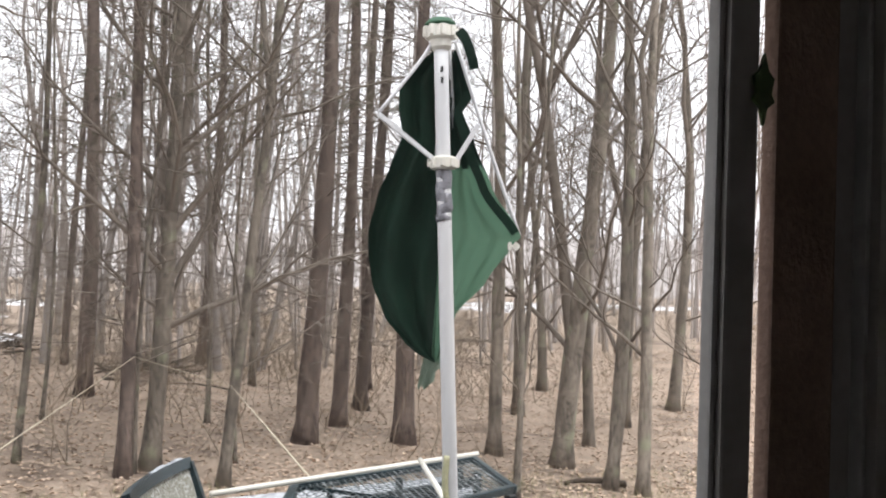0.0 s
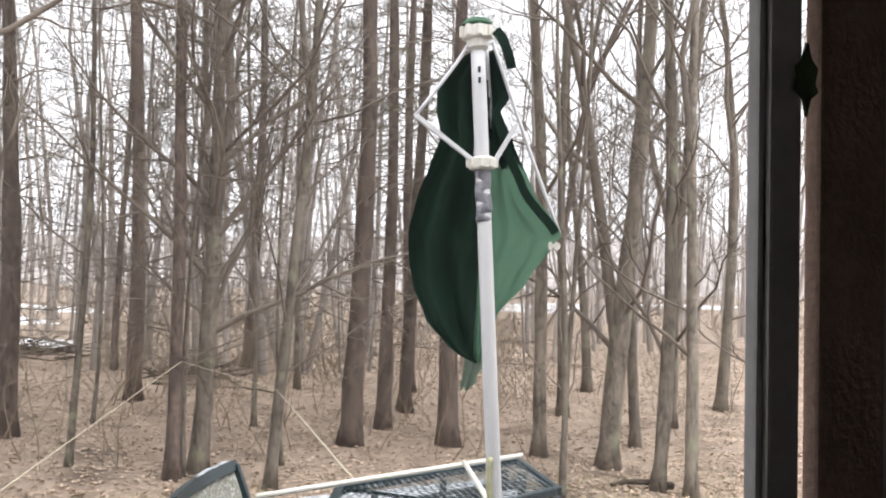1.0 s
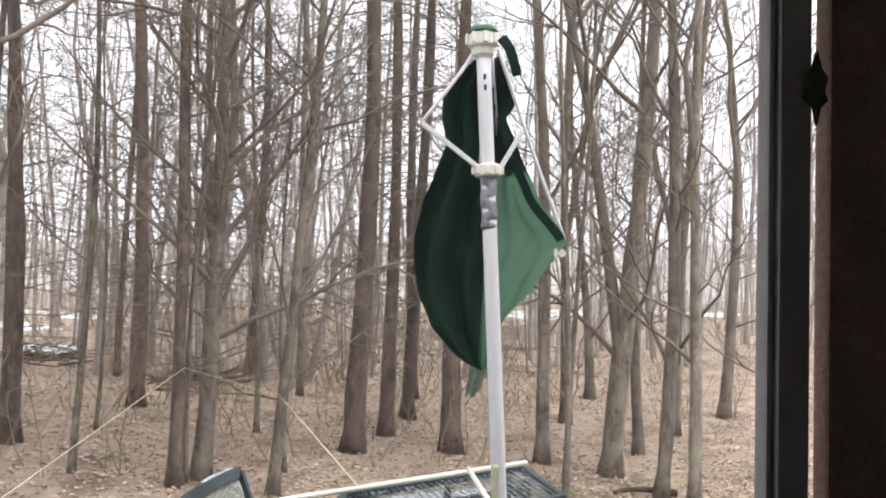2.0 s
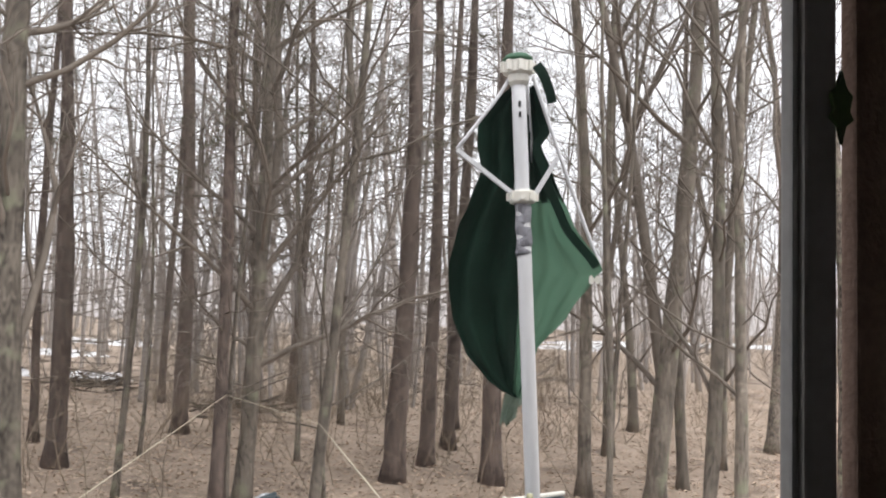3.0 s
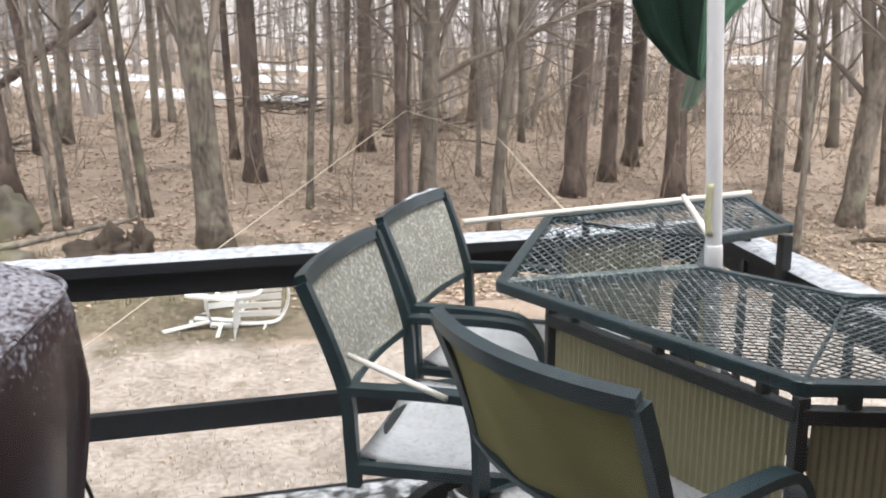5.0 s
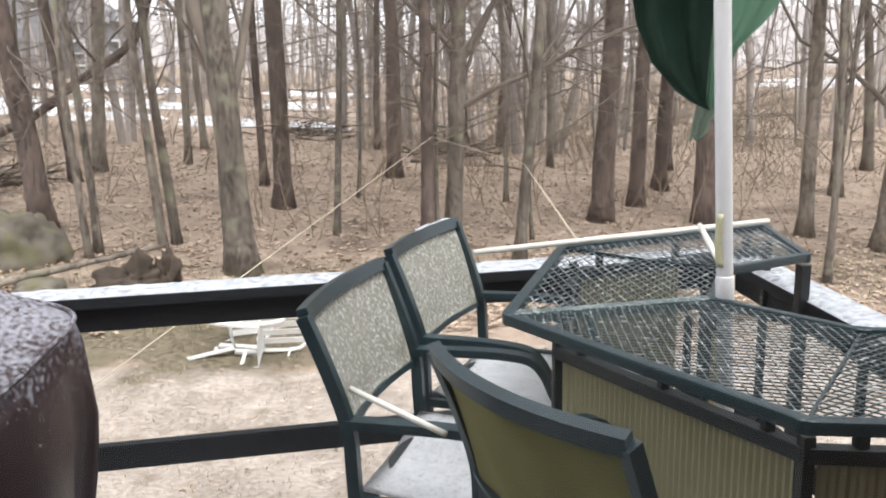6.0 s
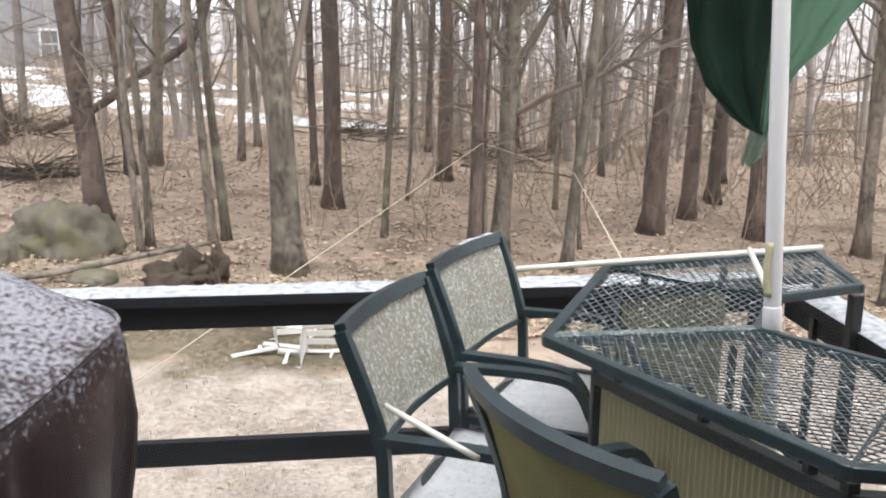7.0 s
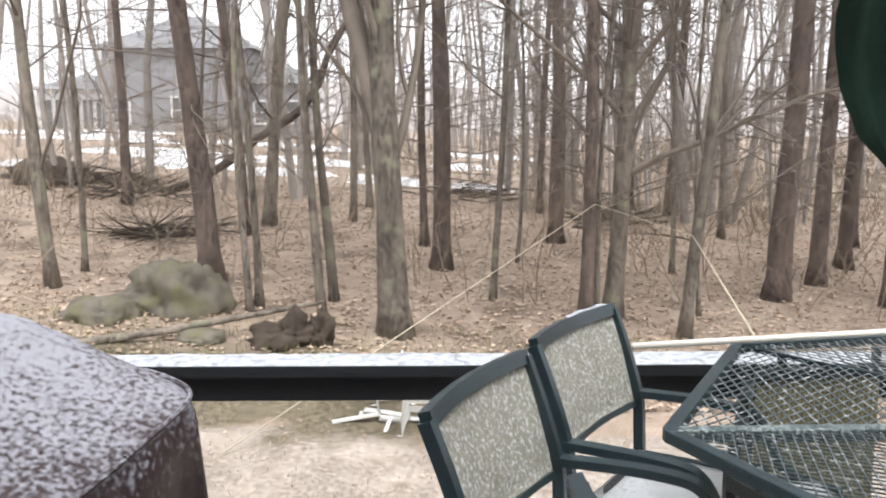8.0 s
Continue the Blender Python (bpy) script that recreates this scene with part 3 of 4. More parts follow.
SAPLINGS = [
    (-1.64, 8.86, 0.041), (-0.99, 9.16, 0.05), (0.79, 9.75, 0.042), (5.45, 7.67, 0.045), (-3.76, 10.2, 0.04), (-1.59, 9.05, 0.045),
    (-0.88, 9.42, 0.055), (1.84, 9.26, 0.03), (3.3, 11.8, 0.04), (1.3, 12.2, 0.03), (3.0, 9.6, 0.025), (6.2, 8.7, 0.04), (-2.9, 12.2, 0.035),
]
for k, (x, y, r) in enumerate(SAPLINGS):
    build_tree(x, y, r, 7 + (k % 3), (0.01 * (k % 5 - 2), 0), False, 12, 1.0, seed=300 + k, label="slender bare sapling with thin grey twigs", kids=(6, 5, 3))


def build_far_woods():
    rnd = random.Random(7)
    vs, fs = [], []
    for k in range(820):
        y = 17 + 75 * rnd.random() ** 1.5
        x = rnd.uniform(-0.55 * y - 4, 1.35 * y + 6)
        if (x < -0.1 * y and y > 21 and rnd.random() < 0.75) or (x > 0.45 * y and rnd.random() < 0.35):
            continue
        h = rnd.uniform(8, 15)
        r = rnd.uniform(0.025, 0.1)
        z = ground_z(x, y) - 0.1
        lx, ly = rnd.gauss(0, 0.06), rnd.gauss(0, 0.06)
        pts = [Vector((x + lx * h * t + 0.3 * math.sin(5 * t + k), y + ly * h * t, z + h * t)) for t in (0, 0.2, 0.45, 0.7, 1)]
        o = len(vs)
        v, f = sweep(pts, [r, r * 0.85, r * 0.6, r * 0.35, 0.01], 6, False)
        vs.extend(v)
        fs.extend(tuple(q + o for q in w) for w in f)
        for b in range(12 if y < 40 else 6):
            t = rnd.uniform(0.05, 0.95)
            p = pts[0].lerp(pts[-1], t)
            a = rnd.uniform(0, 6.28)
            branch_tubes(rnd, p, (math.cos(a), math.sin(a), rnd.uniform(0.2, 1.2)), rnd.uniform(0.8, 2.6), r * 0.25, 2, vs, fs, 0.3, 0.2, (3, 3, 3, 3), (0, 0, 5 if y < 45 else 3))
    ob = raw("far_woods", vs, fs, M_HAZETWIG, True)
    tagged(ob, "bare trees of the woods far behind, coloured pale with haze", "woods", kind="stuff")


build_far_woods()


# ---------------------------------------------------------------- bar table
TABLE_Z = 1.068
OUTER = [(1.762, 2.845), (0.95, 2.69), (0.578, 2.008), (0.895, 1.282), (1.66, 1.03)]
INNER = [(1.63, 2.385), (1.31, 2.29), (1.12, 2.015), (1.31, 1.701), (1.72, 1.575)]


def inside(p, poly):
    c = False
    for (x0, y0), (x1, y1) in zip(poly, poly[1:] + poly[:1]):
        if (y0 > p[1]) != (y1 > p[1]) and p[0] < (x1 - x0) * (p[1] - y0) / (y1 - y0) + x0:
            c = not c
    return c


def expanded_metal(poly, along, z, cell=0.038, row=0.0145, thick=0.0013, deep=0.0026):
    """Zigzag strands of expanded metal that fill a polygon."""
    a = Vector((*along, 0)).normalized()
    b = Vector((-a.y, a.x, 0))
    cs = [Vector((*p, 0)) for p in poly]
    u0, u1 = min(c.dot(a) for c in cs), max(c.dot(a) for c in cs)
    v0, v1 = min(c.dot(b) for c in cs), max(c.dot(b) for c in cs)
    bm = bmesh.new()
    for j in range(int((v1 - v0) / row) + 2):
        for i in range(int((u1 - u0) / (cell / 2)) + 2):
            s = 1 if (i + j) % 2 else -1
            p = a * (u0 + i * cell / 2) + b * (v0 + j * row + s * row / 2)
            q = a * (u0 + (i + 1) * cell / 2) + b * (v0 + j * row - s * row / 2)
            if not (inside(p, poly) and inside(q, poly)):
                continue
            n = (q - p).cross(Vector((0, 0, 1))).normalized() * thick
            up = Vector((0, 0, z))
            lo = Vector((0, 0, z - deep))
            t = [bm.verts.new(w) for w in (p - n + up, p + n + up, q + n + up, q - n + up, p - n + lo, p + n + lo, q + n + lo, q - n + lo)]
            for f in ((0, 1, 2, 3), (0, 3, 7, 4), (1, 5, 6, 2)):
                bm.faces.new([t[k] for k in f])
    return bm


def ribbed_panel(a, b, z0, z1):
    """Fabric with fine upright ribs stretched between two points of the plan."""
    bm = bmesh.new()
    A, B = Vector((*a, 0)), Vector((*b, 0))
    ln_ = (B - A).length
    d = (B - A).normalized()
    s = Vector((-d.y, d.x, 0))
    n = int(ln_ / 0.0085) // 2 * 2
    prev = None
    for i in range(n + 1):
        p = A + d * (0.02 + (ln_ - 0.04) * i / n) + s * (0.0022 if i % 2 else -0.0022)
        c = [bm.verts.new((p.x, p.y, h)) for h in (z0, z1)]
        if prev:
            bm.faces.new((prev[0], c[0], c[1], prev[1]))
        prev = c
    return bm


def build_table():
    tb = empty("bar_table", pose(0, 0, 0), "dark green metal bar table with mesh top and tan sides", "table")
    names = [0, 1, 2, 3]
    for k in names:
        quad = [OUTER[k], OUTER[k + 1], INNER[k + 1], INNER[k]]
        cx, cy = sum(p[0] for p in quad) / 4, sum(p[1] for p in quad) / 4
        ins = [(cx + (p[0] - cx) * 0.975, cy + (p[1] - cy) * 0.975) for p in quad]
        along = Vector(OUTER[k]) - Vector(OUTER[k + 1])
        across = (-along.y, along.x)
        wide = [(cx + (p[0] - cx) * 1.018, cy + (p[1] - cy) * 1.018) for p in quad]
        part("mesh_top", expanded_metal(wide, across if k == 0 else tuple(along), TABLE_Z - 0.004 - 0.001 * (k % 2), *((0.062, 0.0137, 0.0024 if k == 0 else 0.0018, 0.002) if k < 2 else (0.031, 0.0122))), M_MESH, tb)
        for i in range(4):
            if (k, i) in ((0, 1), (1, 3), (2, 1), (3, 3)):
                continue
            bm = bmesh.new()
            a, b = ins[i], ins[(i + 1) % 4]
            wd = 0.03 if i == 0 else 0.024
            beam(bm, (*a, TABLE_Z - 0.012), (*b, TABLE_Z - 0.011), wd, 0.026, 0.006)
            part("rim", bm, M_WETMETAL if (k, i) in ((1, 1), (2, 3)) or i == 1 else M_METAL, tb)
        if k in (0, 2):
            bm = bmesh.new()
            beam(bm, (*OUTER[k + 1], TABLE_Z - 0.009), (*INNER[k + 1], TABLE_Z - 0.012), 0.006, 0.012, 0.001)
            part("seam_bar", bm, M_METAL, tb)
        for i in range(4):
            bm = bmesh.new()
            r = 0.015
            tube(bm, [(*ins[i], TABLE_Z - z) for z in (0.0265, 0.024, 0.0, -0.0022, -0.0026)], [r - 0.003, r, r, r - 0.003, 0.001], 16)
            part("rim_corner", bm, M_METAL, tb, smooth=False)
    # apron bars and fabric side panels under the outer edges
    cx, cy = 1.45, 1.95
    low = []
    for x, y in OUTER:
        d = Vector((cx - x, cy - y)).normalized() * 0.055
        low.append((x + d.x, y + d.y))
    low[2] = (0.69, 1.945)
    for k in range(4):
        a, b = low[k], low[k + 1]
        bm = bmesh.new()
        beam(bm, (*a, 0.985), (*b, 0.985), 0.03, 0.03, 0.005)
        part("apron_bar", bm, M_BLACKMETAL, tb)
        for f in (0.12, 0.5, 0.88):
            bm = bmesh.new()
            q = Vector(a).lerp(Vector(b), f)
            box(bm, (q.x, q.y, 1.022), (0.02, 0.02, 0.05), bev=0.003)
            part("spacer", bm, M_BLACKMETAL, tb)
        bm = bmesh.new()
        beam(bm, (*a, 0.12), (*b, 0.12), 0.03, 0.03, 0.005)
        part("base_bar", bm, M_BLACKMETAL, tb)
        start = Vector(a).lerp(Vector(b), 0.45) if k == 0 else a
        part("side_panel", ribbed_panel(start, b, 0.135, 0.972), M_PANEL, tb, "ribbed tan fabric side panel")
    for (x, y) in low:
        bm = bmesh.new()
        box(bm, (x, y, 0.51), (0.024, 0.024, 1.02), bev=0.004)
        part("leg", bm, M_BLACKMETAL, tb)
    a, b = INNER[1], INNER[2]
    part("inner_panel", ribbed_panel(a, b, 0.5, 0.985), M_PANEL, tb, "ribbed tan fabric panel on the inner side")
    bm = bmesh.new()
    beam(bm, (*a, 0.995), (*b, 0.995), 0.024, 0.024, 0.004)
    part("inner_bar", bm, M_BLACKMETAL, tb)
    for k, (x, y) in enumerate(INNER):
        bm = bmesh.new()
        d = Vector((x - cx, y - cy)).normalized() * 0.06
        w = 0.034 if k == 0 else 0.016
        box(bm, (x + d.x, y + d.y, 0.51), (w, w, 1.02), bev=0.003)
        part("leg", bm, M_BLACKMETAL, tb)
    return tb


build_table()


# ---------------------------------------------------------------- swivel bar chairs
def build_chair(m, fabric, seat_fabric, label, bow=0.026, snowy=False):
    """Local axes: the chair faces +y, x to its right; origin on the deck under the seat's middle."""
    ch = empty("bar_chair", m, label, "chair", "bar chairs round the table")
    W = 0.238
    for s in (-1, 1):
        bm = bmesh.new()
        rect_sweep(bm, smooth_path([(s * W, -0.235, 0.69), (s * W, -0.24, 0.8), (s * W, -0.247, 0.9), (s * W * 1.01, -0.285, 1.02), (s * W * 1.03, -0.335, 1.145)], 4), 0.023, 0.028, (1, 0, 0))
        part("upright", bm, M_METAL, ch)
        bm = bmesh.new()
        rect_sweep(bm, smooth_path([(s * W, -0.247, 0.915), (s * W * 1.02, -0.1, 0.921), (s * W * 1.02, 0.0, 0.92), (s * W * 1.02, 0.06, 0.91), (s * W * 1.02, 0.095, 0.875),
                                    (s * W * 1.01, 0.125, 0.815), (s * W, 0.175, 0.765), (s * W, 0.24, 0.747), (s * W, 0.3, 0.745)], 5), 0.036, 0.02, (1, 0, 0))
        part("armrest", bm, M_METAL, ch)
        bm = bmesh.new()
        beam(bm, (s * W, -0.235, 0.735), (s * W, 0.3, 0.745), 0.024, 0.024, 0.004)
        part("seat_rail", bm, M_METAL, ch)
    # bowed top rail and lower back rail
    top = [(W * 1.03 * u, -0.335 - bow * (1 - u * u), 1.145) for u in [i / 8 - 1 for i in range(17)]]
    bm = bmesh.new()
    rect_sweep(bm, top, 0.034, 0.024, (0, -0.3, 1))
    part("top_rail", bm, M_METAL, ch)
    bm = bmesh.new()
    rect_sweep(bm, [(x * 0.98, y - 0.003, z + 0.0185 + 0.002 * math.sin(x * 60)) for x, y, z in top[1:9]], 0.014, 0.004, (0, 1, 0))
    if snowy:
        part("snow_layer", bm, M_SNOW, ch, "thin line of snow on the top rail")
    bot = [(W * u, -0.25 - bow * (1 - u * u), 0.885) for u in [i / 8 - 1 for i in range(17)]]
    bm = bmesh.new()
    rect_sweep(bm, bot, 0.016, 0.016, (0, -0.3, 1))
    part("lower_rail", bm, M_METAL, ch)
    bm = bmesh.new()
    grid = []
    for j in range(9):
        f = j / 8
        z = 0.885 + (1.135 - 0.885) * f
        yb = -0.25 - 0.085 * f ** 1.3
        grid.append([bm.verts.new((W * (0.98 + 0.03 * f) * u, yb - bow * (1 - u * u) + 0.004 * math.sin(9 * u + 4 * f), z)) for u in [i / 10 - 1 for i in range(21)]])
    for r0, r1 in zip(grid, grid[1:]):
        for a, b, c, d in zip(r0, r0[1:], r1[1:], r1):
            bm.faces.new((a, b, c, d))
    bmesh.ops.solidify(bm, geom=bm.faces[:], thickness=0.003)
    part("back_sling", bm, fabric, ch, smooth=True)
    bm = bmesh.new()
    grid = []
    for j in range(11):
        f = j / 10
        y = -0.235 + 0.53 * f
        z = 0.755 + 0.02 * f - 0.02 * math.sin(math.pi * f) - (0.03 * (f - 0.9) * 10 if f > 0.9 else 0)
        grid.append([bm.verts.new((0.228 * u, y, z - 0.012 * (1 - u * u))) for u in [i / 8 - 1 for i in range(17)]])
    for r0, r1 in zip(grid, grid[1:]):
        for a, b, c, d in zip(r0, r0[1:], r1[1:], r1):
            bm.faces.new((a, b, c, d))
    bmesh.ops.solidify(bm, geom=bm.faces[:], thickness=0.008)
    part("seat_sling", bm, seat_fabric, ch, "snow-covered seat sling", smooth=True)
    for y in (-0.22, 0.295):
        bm = bmesh.new()
        beam(bm, (-W, y, 0.73), (W, y, 0.73), 0.026, 0.026, 0.004)
        part("seat_bar", bm, M_BLACKMETAL, ch)
    bm = bmesh.new()
    tube(bm, [(0, 0.02, 0.6), (0, 0.02, 0.69)], [0.09, 0.1], 16)
    part("swivel", bm, M_BLACKMETAL, ch)
    for sx in (-1, 1):
        for sy in (-1, 1):
            bm = bmesh.new()
            rect_sweep(bm, smooth_path([(sx * 0.05, 0.02 + sy * 0.05, 0.64), (sx * 0.15, 0.02 + sy * 0.14, 0.62), (sx * 0.19, 0.02 + sy * 0.18, 0.52), (sx * 0.24, 0.02 + sy * 0.23, 0.0)], 4), 0.03, 0.026)
            part("leg", bm, M_BLACKMETAL, ch)
    bm = bmesh.new()
    ring = [(0.235 * math.cos(a), 0.02 + 0.235 * math.sin(a), 0.3) for a in [i * math.pi / 12 for i in range(25)]]
    tube(bm, ring, 0.011, 8)
    part("foot_ring", bm, M_BLACKMETAL, ch)
    return ch


def chair_pose(bx, by, ang):
    """From the middle of the back's top and the direction of the back line (degrees)."""
    a = radians(ang)
    face = Vector((math.sin(a), -math.cos(a)))
    o = Vector((bx, by)) + face * 0.36
    return pose(o.x, o.y, 0, 0, 0, math.degrees(math.atan2(-face.x, face.y)))


build_chair(chair_pose(0.47, 2.592, 56.5), M_SLING, M_SEATSNOW, "dark green metal bar chair with snow-flecked tan sling, snowy rail", snowy=True)
build_chair(chair_pose(0.188, 2.072, 63), M_SLING, M_SEATSNOW, "dark green metal bar chair with snow-flecked tan sling")
build_chair(chair_pose(0.392, 1.325, 111.8), M_SLINGDRY, M_SEATSNOW, "dark green metal bar chair with dry olive sling", bow=0.05)


# ---------------------------------------------------------------- umbrella
UMB = Vector((1.15, 2.0, 0))
UR = Vector((0.8412, -0.5408, 0))
UF = Vector((0.5408, 0.8412, 0))


def um(u, z, w=0.0):
    return UMB + UR * u + UF * w + Vector((0, 0, z))


def interp(rows, z):
    for (z0, a0), (z1, a1) in zip(rows, rows[1:]):
        if z0 >= z >= z1:
            f = (z0 - z) / (z0 - z1)
            f = f * f * (3 - 2 * f) * 0.4 + f * 0.6
            return a0 + (a1 - a0) * f
    return rows[-1][1]


def build_umbrella():
    ub = empty("patio_umbrella", pose(0, 0, 0), "closed torn green patio umbrella on a white pole, its ribs bent", "umbrella")
    cu = lambda z: -0.005 - 0.056 * (z - 1.05)
    bm = bmesh.new()
    tube(bm, [um(cu(z), z) for z in (0.05, 1.0, 1.6, 2.3, 2.44)], [0.0205] * 5, 20)
    part("pole", bm, M_POLE, ub, smooth=True)
    bm = bmesh.new()
    tube(bm, [um(cu(z), z) for z in (1.055, 1.06, 1.12, 1.125)], [0.0207, 0.0228, 0.0228, 0.0207], 20)
    part("pole_sleeve", bm, M_POLE, ub, smooth=True)
    bm = bmesh.new()
    tube(bm, [um(cu(z) + 0.003 * math.sin(z * 90), z) for z in [1.925 + 0.01 * i for i in range(16)]], [0.022 + 0.0015 * math.sin(i * 2.1) for i in range(16)], 16)
    part("tape_wrap", bm, M_TAPE, ub, "crumpled grey tape wrapped on the pole", smooth=True)
    bm = bmesh.new()
    tube(bm, [um(cu(z), z) for z in (2.068, 2.072, 2.1, 2.104)], [0.03, 0.037, 0.037, 0.03], 16)
    for k in range(8):
        a = k * math.pi / 4
        box(bm, um(cu(2.086) + 0.036 * math.cos(a), 2.086, 0.036 * math.sin(a)), (0.014, 0.014, 0.022), bev=0.002)
    part("runner", bm, M_PVC, ub)
    bm = bmesh.new()
    tube(bm, [um(cu(z), z) for z in (2.4, 2.41, 2.43, 2.435, 2.465, 2.47)], [0.022, 0.03, 0.03, 0.042, 0.042, 0.03], 16)
    for k in range(8):
        a = k * math.pi / 4 + 0.2
        box(bm, um(cu(2.45) + 0.042 * math.cos(a), 2.452, 0.042 * math.sin(a)), (0.013, 0.013, 0.03), bev=0.002)
    part("top_hub", bm, M_PVC, ub)
    bm = bmesh.new()
    tube(bm, [um(cu(z), z) for z in (2.472, 2.476, 2.488, 2.496)], [0.044, 0.043, 0.032, 0.006], 16)
    part("cap", bm, M_CLOTH, ub, "green cloth cap", smooth=True)
    for pts in ([(-0.103, 2.43, 0), (-0.14, 2.36, -0.02), (-0.244, 2.212, -0.05)], [(-0.04, 2.43, 0.02), (0.06, 2.15, 0.05), (0.157, 1.896, 0.07)],
                [(-0.08, 2.43, 0.05), (-0.09, 2.1, 0.1), (-0.15, 1.75, 0.13)], [(-0.06, 2.43, 0.05), (-0.03, 2.1, 0.12), (0.02, 1.72, 0.15)]):
        bm = bmesh.new()
        tube(bm, [um(*p) for p in smooth_path(pts, 4)], 0.0055, 8)
        part("rib", bm, M_POLE, ub, smooth=True)
    for a, b in (((-0.085, 2.09, -0.02), (-0.244, 2.21, -0.05)), ((-0.029, 2.092, 0.0), (0.031, 2.201, 0.02))):
        bm = bmesh.new()
        d = (um(*b) - um(*a)).normalized()
        beam(bm, um(*a), um(*b), 0.013, 0.013, 0.002)
        part("strut", bm, M_POLE, ub)
    # canopy: shade-coloured cloth left of the pole, lit-coloured panel to its right
    left = [(2.42, -0.1), (2.369, -0.144), (2.318, -0.195), (2.243, -0.196), (2.17, -0.183), (2.078, -0.214), (1.994, -0.248), (1.895, -0.271), (1.829, -0.27), (1.748, -0.26), (1.652, -0.22),
            (1.581, -0.159), (1.535, -0.1), (1.528, -0.06)]
    right = [(2.42, -0.04), (2.366, -0.017), (2.281, 0.006), (2.242, -0.016), (2.153, 0.021), (2.024, 0.075), (1.888, 0.163), (1.863, 0.139), (1.762, 0.07), (1.661, -0.016), (1.528, -0.055)]

    def sheet(name, e0, e1, mt, w0, amp, waves, label):
        bm = bmesh.new()
        rows = []
        nz, nu = 60, 26
        for j in range(nz + 1):
            z = 2.42 + (1.53 - 2.42) * j / nz
            a, b = e0(z), e1(z)
            rows.append([bm.verts.new(um(a + (b - a) * i / nu, z + 0.004 * math.sin(i), w0(z, i / nu) + amp * math.sin(waves * i / nu * 6.28 + 1.3 * math.sin(z * 5)) * min(1, (b - a) * 6)
                                         + 0.02 * noise.noise((i * 0.22, z * 6, 3.0)) + 0.012 * noise.noise((i * 0.5, z * 17, 8.0)) * (1 if z > 2.1 else 0.4))) for i in range(nu + 1)])
        for r0, r1 in zip(rows, rows[1:]):
            for k in range(nu):
                bm.faces.new((r0[k], r0[k + 1], r1[k + 1], r1[k]))
        return part(name, bm, mt, ub, label, smooth=True)

    mid = lambda z: -0.045 - 0.03 * (2.42 - z)
    sheet("canopy_fold", lambda z: interp(left, z), mid, M_CLOTHSHADE_HEM, lambda z, f: 0.05 + 0.05 * f, 0.022, 2.1, "green canopy cloth with its shade put into the colour")
    pale = sheet("canopy_panel", lambda z: min(mid(z) - 0.01, interp(right, z)), lambda z: interp(right, z), M_CLOTH, lambda z, f: 0.09 - 0.03 * f, 0.008, 0.8, "canopy panel coloured as lit pale green cloth, top part as shaded")
    # the panel's upper part takes the shaded colour too
    pale.data.materials.append(M_CLOTHSHADE_HEM)
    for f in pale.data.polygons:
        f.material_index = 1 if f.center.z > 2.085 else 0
    for z in (2.315, 2.345):
        bm = bmesh.new()
        box(bm, um(cu(z) + 0.002, z, -0.0205), (0.006, 0.006, 0.016), bev=0.001)
        part("pin_slot", bm, M_BLACKMETAL, ub)
    bm = bmesh.new()
    rows = [[bm.verts.new(um(0.125 + 0.034 * i / 5, 1.872 - 0.018 * j / 3 + 0.006 * math.sin(i * 2.3 + j), 0.045)) for i in range(6)] for j in range(4)]
    for r0, r1 in zip(rows, rows[1:]):
        for k in range(5):
            bm.faces.new((r0[k], r0[k + 1], r1[k + 1], r1[k]))
    part("pale_patch", bm, M_PVC, ub, "frayed pale tip pocket")
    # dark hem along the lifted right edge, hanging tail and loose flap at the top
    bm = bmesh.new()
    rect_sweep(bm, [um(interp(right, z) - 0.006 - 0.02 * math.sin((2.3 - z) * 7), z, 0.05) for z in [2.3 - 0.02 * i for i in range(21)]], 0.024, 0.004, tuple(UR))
    part("hem", bm, M_CLOTHSHADE_HEM, ub)
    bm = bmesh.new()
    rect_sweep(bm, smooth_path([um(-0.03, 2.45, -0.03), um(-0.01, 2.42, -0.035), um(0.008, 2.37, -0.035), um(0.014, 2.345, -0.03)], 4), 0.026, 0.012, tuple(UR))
    part("strap", bm, M_CLOTHSHADE_HEM, ub)
    bm = bmesh.new()
    rows = []
    for j in range(9):
        z = 1.565 - 0.115 * j / 8
        rows.append([bm.verts.new(um(-0.1 - 0.02 * j / 8 + (0.075 - 0.04 * j / 8 + 0.006 * math.sin(j * 2.1)) * i / 6, z - 0.01 * math.sin(i * 2.0), 0.1 + 0.012 * math.sin(i * 1.9))) for i in range(7)])
    for r0, r1 in zip(rows, rows[1:]):
        for k in range(6):
            bm.faces.new((r0[k], r0[k + 1], r1[k + 1], r1[k]))
    part("torn_tail", bm, mat("faded_torn_cloth", (0.14, 0.2, 0.15), (0.3, 0.36, 0.3), 30, 0.85, 0, 0.3, fine=200, trans=0.5), ub, "faded frayed grey-green strip of cloth", smooth=True)
    return ub


build_umbrella()


# ---------------------------------------------------------------- loose rods and ropes
def rod(name, a, b, r, mt, label, cat="pipe"):
    bm = bmesh.new()
    tube(bm, [a, Vector(a).lerp(Vector(b), 0.5), b], r, 12)
    ob = link(name, bm, mt, True)
    return tagged(ob, label, cat)


rod("plastic_pipe", (0.632, 2.545, 1.098), (1.74, 2.79, 1.09), 0.009, M_PVC, "long white plastic pipe lying on the mesh table top")
